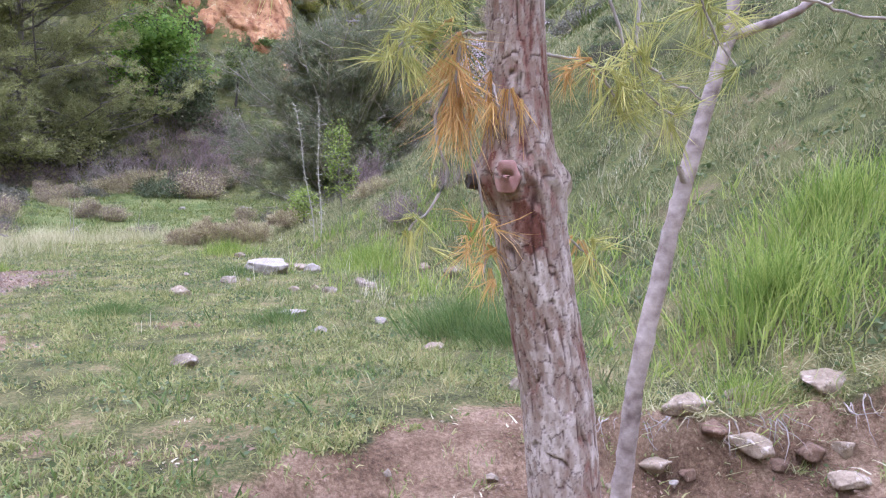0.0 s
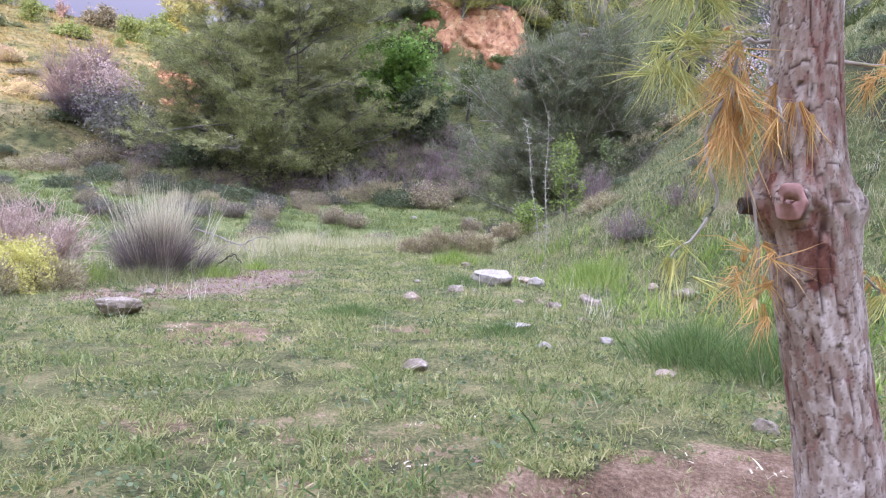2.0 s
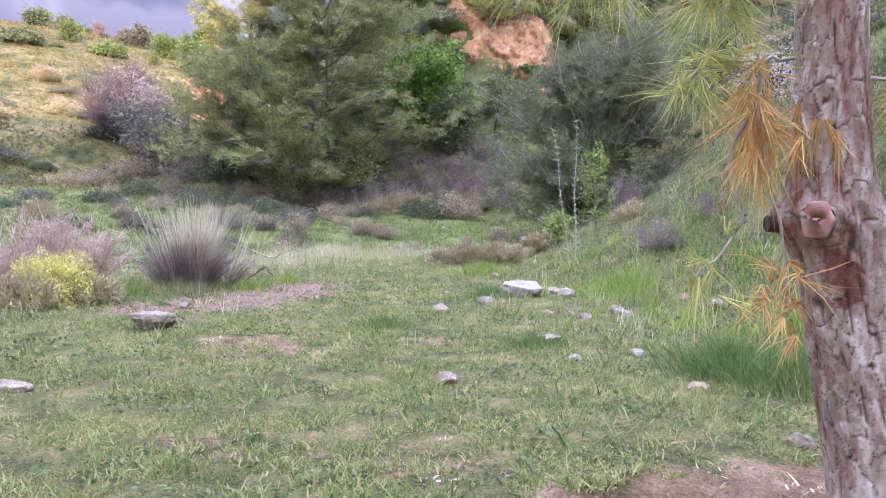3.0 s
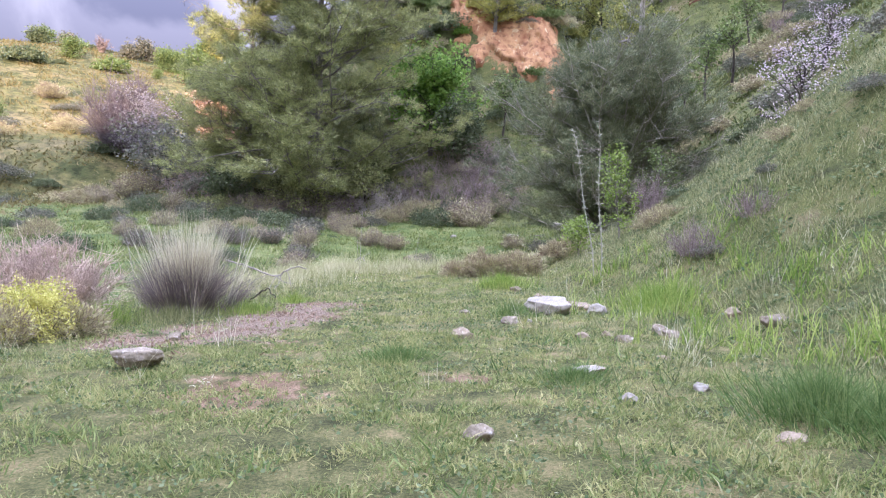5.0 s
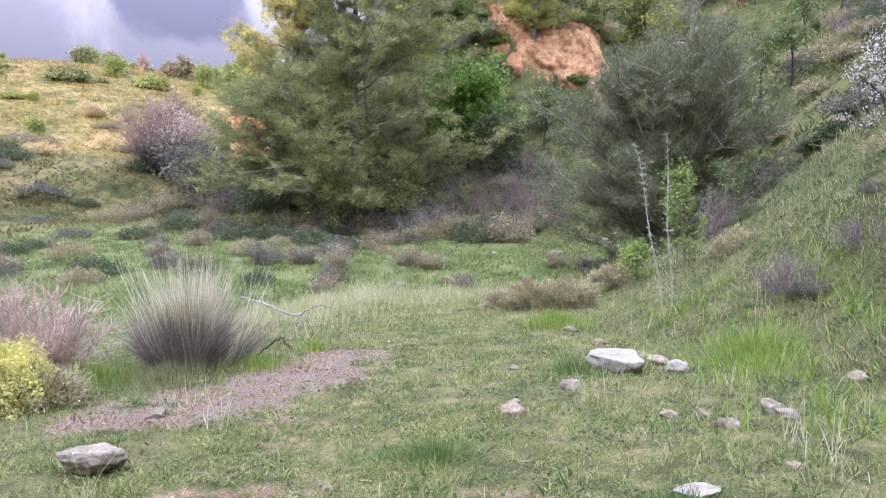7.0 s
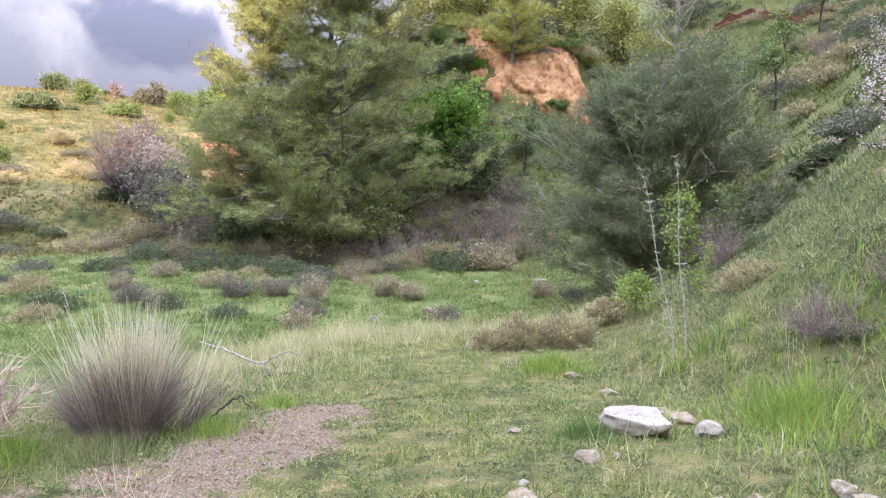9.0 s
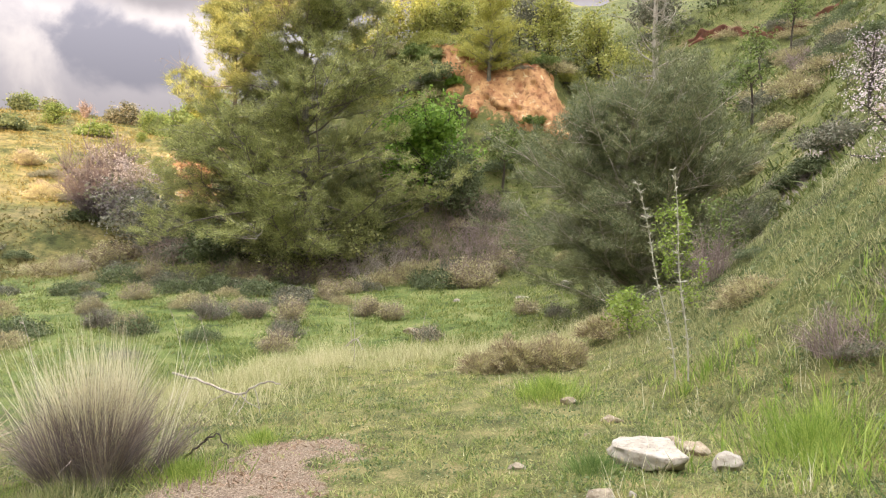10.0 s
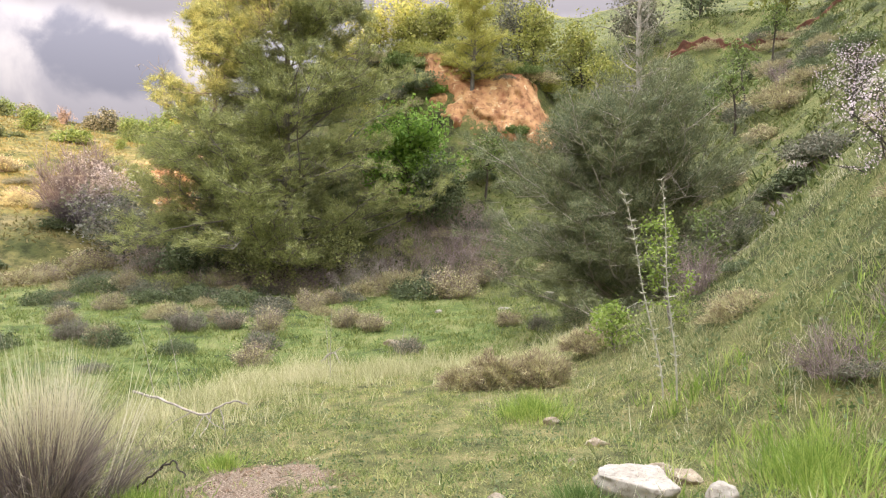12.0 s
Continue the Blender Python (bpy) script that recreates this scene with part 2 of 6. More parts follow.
MAT["dead_wood"] = wood_mat("bleached_dead_wood", (0.20, 0.17, 0.13), (0.45, 0.40, 0.33), 20.0, (1, 1, 1))
MAT["pale_stem"] = wood_mat("pale_sapling_bark", (0.27, 0.25, 0.18), (0.50, 0.47, 0.37), 20.0, (1, 1, 1))
MAT["cut_wood"] = wood_mat("cut_branch_wood", (0.22, 0.10, 0.075), (0.40, 0.24, 0.19), 30.0, (1, 1, 1))
MAT["white_rock"] = stone_mat("pale_limestone", (0.213, 0.185, 0.138), (0.339, 0.305, 0.245), (0.135, 0.104, 0.070), (0.36, 0.29, 0.20), 7.0)
MAT["grey_rock"] = stone_mat("grey_field_stone", (0.147, 0.118, 0.080), (0.304, 0.250, 0.172), (0.084, 0.066, 0.046), (0.42, 0.38, 0.32), 12.0)
MAT["tan_rock"] = stone_mat("tan_field_stone", (0.175, 0.132, 0.083), (0.330, 0.264, 0.173), (0.110, 0.076, 0.047), (0.43, 0.38, 0.30), 12.0)
MAT["earth_clod"] = stone_mat("brown_earth_clods", (0.10, 0.060, 0.036), (0.20, 0.130, 0.080), (0.055, 0.034, 0.022), (0.27, 0.19, 0.125), 14.0)
MAT["cliff"] = stone_mat("orange_earth_cliff", (0.24, 0.085, 0.038), (0.55, 0.31, 0.14), (0.10, 0.036, 0.022), (0.58, 0.44, 0.24), 0.9)
MAT["red_earth"] = stone_mat("red_earth", (0.105, 0.041, 0.025), (0.176, 0.077, 0.044), (0.061, 0.025, 0.017), (0.36, 0.2, 0.11), 0.7)


def bark_material():
    """Scaly pine bark: layered flakes from rust-red through pink-tan to weathered grey, dark in the cracks."""
    m, t, p = material("scaly_pine_bark")

    def mask(key):
        a = t.nodes.new("ShaderNodeAttribute")
        a.attribute_name = key
        return a.outputs["Fac"]
    n = noise_node(t, 90.0, 8.0, 0.7, (1, 1, 0.5))
    n2 = noise_node(t, 9.0, 6.0, 0.65, (1, 1, 0.5))
    f = maths(t, "ADD", mask("shade"), maths(t, "MULTIPLY", maths(t, "SUBTRACT", maths(t, "ADD", maths(t, "MULTIPLY", n, 0.5), maths(t, "MULTIPLY", n2, 0.5)), 0.5), 0.8))
    c = ramp(t, f, [(0.0, (0.15, 0.060, 0.038)), (0.14, (0.26, 0.150, 0.108)), (0.32, (0.255, 0.180, 0.130)), (0.55, (0.355, 0.280, 0.215)), (0.9, (0.56, 0.485, 0.40))])
    c = blend(t, mask("plate"), (0.062, 0.030, 0.022), c)
    t.links.new(c, p.inputs["Base Color"])
    p.inputs["Roughness"].default_value = 0.92
    bump(t, p, n, 0.9, 0.004)
    return m


MAT["bark_plates"] = bark_material()


def ground_material():
    """Soil and low growth: green sward with brown gaps, bare earth, leaf litter, sunlit hill grass, the cliff's earth."""
    m, t, p = material("grassy_earth")

    def mask(key):
        a = t.nodes.new("ShaderNodeAttribute")
        a.attribute_name = key
        return a.outputs["Fac"]
    fine = noise_node(t, 48.0, 8.0, 0.8)
    mid = noise_node(t, 3.0, 7.0, 0.62)
    big = noise_node(t, 0.42, 5.0, 0.6)
    vast = noise_node(t, 0.07, 5.0, 0.6)
    tuft = noise_node(t, 1.1, 9.0, 0.75)
    near = ramp(t, maths(t, "ADD", maths(t, "MULTIPLY", fine, 0.55), maths(t, "MULTIPLY", mid, 0.45)), [(0.40, (0.045, 0.048, 0.020)), (0.49, (0.130, 0.135, 0.048)), (0.56, (0.235, 0.205, 0.085)), (0.63, (0.36, 0.26, 0.14))])
    meadow = ramp(t, maths(t, "ADD", maths(t, "MULTIPLY", tuft, 0.6), maths(t, "MULTIPLY", big, 0.4)), [(0.40, (0.045, 0.060, 0.022)), (0.48, (0.105, 0.145, 0.038)), (0.58, (0.19, 0.20, 0.075))])
    hill = ramp(t, maths(t, "ADD", maths(t, "MULTIPLY", tuft, 0.55), maths(t, "MULTIPLY", big, 0.45)), [(0.40, (0.040, 0.038, 0.020)), (0.47, (0.095, 0.108, 0.036)), (0.54, (0.14, 0.150, 0.048)), (0.62, (0.20, 0.16, 0.085))])
    farh = ramp(t, maths(t, "ADD", maths(t, "MULTIPLY", big, 0.5), maths(t, "MULTIPLY", vast, 0.5)), [(0.42, (0.058, 0.065, 0.022)), (0.5, (0.125, 0.118, 0.042)), (0.58, (0.18, 0.148, 0.066))])
    earth = ramp(t, maths(t, "ADD", maths(t, "MULTIPLY", fine, 0.5), maths(t, "MULTIPLY", mid, 0.5)), [(0.38, (0.085, 0.050, 0.028)), (0.5, (0.215, 0.140, 0.080)), (0.62, (0.42, 0.295, 0.185))])
    debris = ramp(t, fine, [(0.38, (0.085, 0.060, 0.038)), (0.5, (0.23, 0.170, 0.115)), (0.62, (0.46, 0.36, 0.26))])
    orange = ramp(t, maths(t, "ADD", maths(t, "MULTIPLY", tuft, 0.6), maths(t, "MULTIPLY", big, 0.4)), [(0.40, (0.12, 0.05, 0.03)), (0.47, (0.28, 0.14, 0.065)), (0.55, (0.42, 0.25, 0.12)), (0.62, (0.17, 0.16, 0.05))])
    stony = ramp(t, fine, [(0.36, (0.12, 0.10, 0.075)), (0.52, (0.25, 0.215, 0.165)), (0.68, (0.42, 0.38, 0.31))])
    speck = ramp(t, fine, [(0.36, (0.35, 0.35, 0.35)), (0.5, (0.9, 0.9, 0.9)), (0.62, (1.5, 1.4, 1.25))])
    meadow = blend(t, 0.8, meadow, speck, "MULTIPLY")
    hill = blend(t, 0.8, hill, speck, "MULTIPLY")
    farh = blend(t, 0.75, farh, ramp(t, tuft, [(0.40, (0.25, 0.30, 0.22)), (0.5, (0.9, 0.9, 0.85)), (0.6, (1.35, 1.25, 1.1))]), "MULTIPLY")
    c = blend(t, mask("meadow"), near, meadow)
    c = blend(t, mask("hill"), c, hill)
    c = blend(t, mask("far"), c, farh)

    def rough_edge(key):
        return ramp(t, maths(t, "ADD", mask(key), maths(t, "MULTIPLY", maths(t, "SUBTRACT", mid, 0.5), 1.9)), [(0.36, (0, 0, 0)), (0.62, (1, 1, 1))])
    c = blend(t, rough_edge("dirt"), c, earth)
    c = blend(t, rough_edge("litter"), c, debris)
    c = blend(t, rough_edge("cliff"), c, orange)
    c = blend(t, rough_edge("scree"), c, stony)
    t.links.new(c, p.inputs["Base Color"])
    p.inputs["Roughness"].default_value = 0.95
    p.inputs["Specular IOR Level"].default_value = 0.1
    bump(t, p, maths(t, "ADD", fine, maths(t, "MULTIPLY", tuft, 2.0)), 0.8, 0.05)
    return m


MAT["ground"] = ground_material()


# ---- the lie of the land ----
def sstep(a, b, v):
    k = np.clip((v - a) / (b - a), 0.0, 1.0)
    return k * k * (3 - 2 * k)


def smax(a, b, k):
    """A soft maximum, rounded over k metres."""
    h = np.clip(0.5 + 0.5 * (a - b) / k, 0, 1)
    return b + (a - b) * h + k * h * (1 - h)


def waves(x, y, size, seed=0):
    """Gentle uneven relief of about unit height at a given size in metres."""
    r = np.random.RandomState(seed)
    z = 0 * x
    for k in range(7):
        a, f, p = r.uniform(0, 6.28), r.uniform(0.6, 1.7) * 6.28 / size, r.uniform(0, 6.28)
        z = z + np.sin((x * np.cos(a) + y * np.sin(a)) * f + p + 0.8 * np.sin((y * np.cos(a) - x * np.sin(a)) * f * 0.7 + p))
    return z / 7


def vnoise(u, v, seed=0, wrap=0):
    """Smooth lattice noise from 0 to 1; wrap: cells after which u repeats."""
    r = np.random.RandomState(seed).uniform(0, 1, (256, 256))
    iu, iv = np.floor(u).astype(int), np.floor(v).astype(int)
    fu, fv = u - iu, v - iv
    fu, fv = fu * fu * (3 - 2 * fu), fv * fv * (3 - 2 * fv)
    a, b = (iu % wrap, (iu + 1) % wrap) if wrap else (iu % 256, (iu + 1) % 256)
    c, d = iv % 256, (iv + 1) % 256
    return (r[a, c] * (1 - fu) + r[b, c] * fu) * (1 - fv) + (r[a, d] * (1 - fu) + r[b, d] * fu) * fv


def ground_z(x, y):
    """Height of the ground: terrace, spur, meadow, back hill with its cliff, far hill and an unseen ridge added behind.
    """
    x, y = np.asarray(x, float), np.asarray(y, float)
    terrace = 0.044 * np.clip(x, -9, 4) - 0.02
    # the terrace drops to the meadow beyond its left and far edge
    edge = smax(-9.0 - x - 0.08 * (y - 14), (y - 18.5 - 2.2 * np.clip(x + 5, 0, 3)) * 0.9, 2.0)
    meadow = -1.0 + 0.085 * np.clip(y - 25, -6, 14) + 0.05 * np.clip(-x - 12, 0, 14) + 0.1 * np.clip(x + 9, 0, 8)
    z = terrace + (meadow - terrace) * sstep(-0.6, 5.5, edge)
    # bare hollow with a small bank by the two trees
    z = z - 0.13 * sstep(1.0, 0.75, ((x - 0.7) / 2.3) ** 2 + ((y - 1.3) / 2.3) ** 2)
    z = z + 0.25 * sstep(3.36, 3.50, y + 0.10 * (x - 2) + 0.05 * np.sin(x * 9) + 0.025 * np.sin(x * 23)) * sstep(0.75, 1.2, x) * (1 - sstep(4.5, 6.5, y))
    z = z - 0.2 * sstep(0.7, 1.3, x) * sstep(1.5, 2.3, y) * (1 - sstep(4.2, 6.0, y))
    # spur: slope that climbs from the path's right side
    s = 0.94 * x + 0.35 * (y - 9.0)
    s = s + 0.25 * np.sin(y * 0.5) + 0.6 * np.exp(-((y - 13.6) / 2.0) ** 2)
    sp = np.clip(s, 0, 60)
    spur = 0.37 * sp + 0.07 * np.minimum(sp, 5) ** 2 + 0.30 * np.clip(sp - 5, 0, 60)
    spur = spur * sstep(0, 0.8, s + 0.2) * (1 - sstep(17.5, 26.0, y + 0.1 * x))
    z = z + np.minimum(spur, 26)
    # right hillside beyond the gully
    sb = 0.96 * (x + 0.6) + 0.275 * (y - 22.5)
    hb = 0.86 * np.clip(sb + 0.5, 0, 70) * sstep(18, 24, y)
    hb = np.minimum(hb, 19 + 0.22 * np.clip(sb, 0, 200))
    # back hillside, cliff and the ledge above it
    ya = y - 40.0 + 0.06 * (x + 14) + 1.0 * np.sin(x * 0.3)
    ha = 0.6 * np.clip(ya, 0, 12) + 0.016 * np.clip(ya, 0, 12) ** 2
    cl = sstep(-27, -23, x) * (1 - sstep(-9.5, -7.0, x))
    ha = ha + cl * (5.4 + 1.6 * sstep(-12.0, -16.5, x)) * sstep(11.0, 15.0, ya)
    ha = ha + (1 - cl) * 0.55 * np.clip(ya - 12, 0, 11) + 0.42 * np.clip(ya - 13.5, 0, 60)
    ha = ha * sstep(-44, -27, x)
    z = z + smax(ha, hb, 2.0) - 0.5 * (1 - sstep(0, 4, ha + hb))
    # far hill across the valley
    u = 0.72 * (-x - 2) + 0.69 * (y - 4)
    hd = 25.0 * sstep(38, 132, u) * sstep(-18, -34, x + 0.0 * y)
    z = smax(z, hd - 5.0 + 5.0 * sstep(0, 6, hd), 2.5)
    # unseen ridge added behind the camera to block low sun, higher at right
    hr = 29.0 * sstep(-5, -62, y - 0.35 * x) * (1 + 0.4 * sstep(44, 66, x))
    z = z + hr
    far = np.hypot(x, y)
    near = sstep(6, 14, far)
    z = z + 0.05 * waves(x, y, 2.6, 1) * (0.5 + 0.5 * near) + 0.25 * near * sstep(8, 40, far) * waves(x, y, 11, 2) + 1.2 * sstep(60, 120, far) * waves(x, y, 38, 3)
    return z


# ---- mesh helpers ----
def tri_mesh(name, V, F, mat, parent=None, smooth=False, label="", attrs=None):
    """One mesh object from arrays of places and triangles."""
    V, F = np.asarray(V, np.float32), np.asarray(F, np.int32)
    me = bpy.data.meshes.new(name)
    me.vertices.add(len(V))
    me.vertices.foreach_set("co", V.ravel())
    me.loops.add(F.size)
    me.loops.foreach_set("vertex_index", F.ravel())
    me.polygons.add(len(F))
    me.polygons.foreach_set("loop_start", np.arange(0, F.size, F.shape[1], dtype=np.int32))
    if smooth:
        me.polygons.foreach_set("use_smooth", np.ones(len(F), bool))
    me.update(calc_edges=True)
    me.validate()
    me.materials.append(mat)
    for key, values in (attrs or {}).items():
        a = me.attributes.new(key, "FLOAT", "POINT")
        a.data.foreach_set("value", np.asarray(values, np.float32).ravel())
    ob = new(name, me)
    if parent:
        ob.parent = parent
    if label:
        tagged(ob, label)
    return ob


def thing(name, place, label, category, group="", turn=0.0):
    ob = new(name)
    ob.empty_display_size = 0.2
    ob.matrix_world = pose(*place, 0, 0, turn)
    return tagged(ob, label, category, group)


def on_ground(x, y, sink=0.0):
    return (x, y, float(ground_z(x, y)) - sink)


def join(parts):
    """Joins (V, F) pairs into one."""
    V, F, n = [], [], 0
    for v, f in parts:
        V.append(v), F.append(f + n)
        n += len(v)
    return np.concatenate(V), np.concatenate(F)


def tube(pts, radii, sides=7, cap=True):
    """A bent, tapered limb as triangles."""
    pts, radii = np.asarray(pts, float), np.asarray(radii, float)
    n = len(pts)
    d = np.gradient(pts, axis=0)
    d /= np.linalg.norm(d, axis=1)[:, None] + 1e-9
    ref = np.where(np.abs(d[:, 2:3]) > 0.9, [[1.0, 0, 0]], [[0, 0, 1.0]])
    a = np.cross(d, ref)
    a /= np.linalg.norm(a, axis=1)[:, None] + 1e-9
    b = np.cross(d, a)
    th = np.arange(sides) / sides * 6.2832
    V = pts[:, None] + radii[:, None, None] * (np.cos(th)[None, :, None] * a[:, None] + np.sin(th)[None, :, None] * b[:, None])
    i, j = np.meshgrid(np.arange(n - 1), np.arange(sides), indexing="ij")
    p, q = i * sides + j, i * sides + (j + 1) % sides
    F = np.concatenate([np.stack([p, q, q + sides], -1).reshape(-1, 3), np.stack([p, q + sides, p + sides], -1).reshape(-1, 3)])
    V = V.reshape(-1, 3)
    if cap:
        V = np.concatenate([V, pts[:1], pts[-1:]])
        k = np.arange(sides)
        F = np.concatenate([F, np.stack([np.full(sides, n * sides), k, (k + 1) % sides], -1), np.stack([np.full(sides, n * sides + 1), (n - 1) * sides + (k + 1) % sides, (n - 1) * sides + k], -1)])
    return V, F


def unit(v):
    return v / (np.linalg.norm(v, axis=-1, keepdims=True) + 1e-9)


def spikes(P, D, L, W, rng, bend=0.15):
    """Blades or needles: at P, along D, long L and wide W at the foot, each of three triangles with a bend."""
    n = len(P)
    D = unit(D)
    side = unit(np.cross(D, unit(rng.normal(size=(n, 3)))))
    L, W = np.broadcast_to(L, n)[:, None], np.broadcast_to(W, n)[:, None]
    sag = rng.normal(0, 1, (n, 3)) * bend * L
    mid = P + D * L * 0.55 + sag * 0.25
    tip = P + D * L + sag - np.array([0, 0, 1.0]) * bend * L * 0.5
    V = np.stack([P - side * W / 2, P + side * W / 2, mid - side * W * 0.38, mid + side * W * 0.38, tip], 1)
    o = (np.arange(n) * 5)[:, None, None]
    F = np.array([[0, 1, 3], [0, 3, 2], [2, 3, 4]])[None] + o
    return V.reshape(-1, 3), F.reshape(-1, 3)


def slivers(P, D, L, W, rng):
    """The cheapest needle: one long triangle each, for plants farther off."""
    n = len(P)
    D = unit(D)
    side = unit(np.cross(D, unit(rng.normal(size=(n, 3)))))
    L, W = np.broadcast_to(L, n)[:, None], np.broadcast_to(W, n)[:, None]
    V = np.stack([P - side * W / 2, P + side * W / 2, P + D * L], 1)
    return V.reshape(-1, 3), np.arange(n * 3).reshape(-1, 3)


def leaves(P, size, rng, flat=0.35):
    """Small pointed leaves of two triangles, turned every way."""
    n = len(P)
    a = unit(rng.normal(size=(n, 3)) * np.array([1, 1, flat + 0.4]))
    b = unit(np.cross(a, unit(rng.normal(size=(n, 3)))))
    s = np.broadcast_to(size, n)[:, None] * rng.uniform(0.6, 1.3, (n, 1))
    V = np.stack([P, P + a * s * 0.5 + b * s * 0.32, P + a * s, P + a * s * 0.5 - b * s * 0.32], 1)
    o = (np.arange(n) * 4)[:, None, None]
    F = np.array([[0, 1, 2], [0, 2, 3]])[None] + o
    return V.reshape(-1, 3), F.reshape(-1, 3)


def limb(rng, base, d, length, rad, up=0.2, kink=0.12, steps=7):
    """One wandering limb: its line of places and its radii."""
    pts, d = [np.array(base, float)], unit(np.array(d, float))
    for _ in range(steps):
        d = unit(d + rng.normal(0, kink, 3) + np.array([0, 0, up / steps]))
        pts.append(pts[-1] + d * length / steps)
    return np.array(pts), np.linspace(rad, rad * 0.25, steps + 1)


def sphere_dirs(n, rng, low=-1.0):
    z = rng.uniform(low, 1, n)
    a = rng.uniform(0, 6.2832, n)
    r = np.sqrt(1 - z * z)
    return np.stack([r * np.cos(a), r * np.sin(a), z], 1)


# ---- plants ----
def pine_tree(name, place, height, spread, label, category="pine tree", seed=0, limbs=64, clumps=16, needles=26, needle=0.34, width=0.03, low=0.05, mat="pine", bark="bark_grey", trunk=0.22, lean=(0, 0), shape=1.0, group="", bare=0.0, clump_size=0.38, tufts=5, droop=0.0, dead=0.12, twig=1.0, dome=False):
    """A pine: trunk, limbs in whorls, tufts of needles along the limbs' outer parts."""
    rng = np.random.RandomState(seed)
    root = thing(name, place, label, category, group)
    z = np.linspace(-0.4, height, 14)
    k = np.clip(z / height, 0, 1)
    axis = np.stack([lean[0] * k + 0.12 * np.sin(k * 7 + seed), lean[1] * k + 0.12 * np.cos(k * 5 + seed), z], 1)
    wood = [tube(axis, trunk * (1 - 0.9 * k) + 0.015, 10)]
    P, D = [], []
    for i in range(limbs):
        f = low + (0.98 - low) * ((i + rng.uniform(0, 1)) / limbs) ** 1.15
        a = i * 2.4 + rng.uniform(-0.5, 0.5)
        prof = (1 - f) ** 0.62 * (0.62 + 0.38 * min(1, (f - low) / 0.2 + 0.35)) * shape + 0.06
        if dome:
            prof = 0.06 + 0.94 * math.sqrt(max(0.0, 1 - (1.25 * f - 0.30) ** 2))
        ln = spread * prof * rng.uniform(0.62, 1.15)
        base = np.array([np.interp(f, k, axis[:, 0]), np.interp(f, k, axis[:, 1]), f * height])
        rise = rng.uniform(-0.18, 0.22) + 0.65 * f - 0.25 * max(0.0, 1 - f / 0.16)
        pts, rad = limb(rng, base, (math.cos(a), math.sin(a), rise), ln, trunk * 0.24 * (1 - 0.7 * f) + 0.010, 0.25, 0.17)
        wood.append(tube(pts, rad, 5, False))
        if f < bare:
            for _ in range(9):
                q = pts[rng.randint(2, 7)]
                wood.append(tube(*limb(rng, q, rng.normal(0, 1, 3), ln * 0.3, 0.012, 0.2, 0.2, 4), 3, False))
            continue
        # side branches fan out flat from the limb and carry tufts on their outer parts
        out = unit(pts[-1] - pts[0])
        side = unit(np.cross(out, [0, 0, 1.0]))
        for _ in range(clumps):
            s = rng.uniform(0.22, 1.0) * (len(pts) - 1)
            j = min(int(s), len(pts) - 2)
            c = pts[j] + (pts[j + 1] - pts[j]) * (s - j)
            d = unit(out * rng.uniform(0.35, 1.0) + side * rng.normal(0, 0.75) + np.array([0, 0, rng.uniform(-0.15, 0.3) + droop]))
            b_pts, b_rad = limb(rng, c, d, ln * rng.uniform(0.14, 0.30) + 0.15, 0.016 * twig, 0.35 + droop, 0.14, 4)
            wood.append(tube(b_pts, b_rad, 3, False))
            if rng.uniform() < dead:
                for _ in range(5):
                    wood.append(tube(*limb(rng, b_pts[rng.randint(1, 5)], rng.normal(0, 1, 3) + d, ln * 0.14, 0.010 * twig, 0.1, 0.25, 3), 3, False))
                continue
            for _ in range(tufts):
                q = b_pts[rng.randint(1, 5)] + rng.normal(0, 1, 3) * np.array([1, 1, 0.45]) * clump_size * 0.7
                P.append(q), D.append(unit(d + np.array([0, 0, 0.5 + droop])))
    P, D = np.array(P), np.array(D)
    P = np.repeat(P, needles, 0) + rng.normal(0, clump_size * 0.30, (len(P) * needles, 3)) * np.array([1, 1, 0.6])
    D = np.repeat(D, needles, 0) * 0.75 + sphere_dirs(len(P), rng) * 0.8
    tri_mesh("trunk", *join(wood), MAT[bark], root, True)
    tri_mesh("crown", *slivers(P, D, needle * rng.uniform(0.6, 1.2, len(P)), width * rng.uniform(0.7, 1.3, len(P)), rng), MAT[mat], root)
    return root


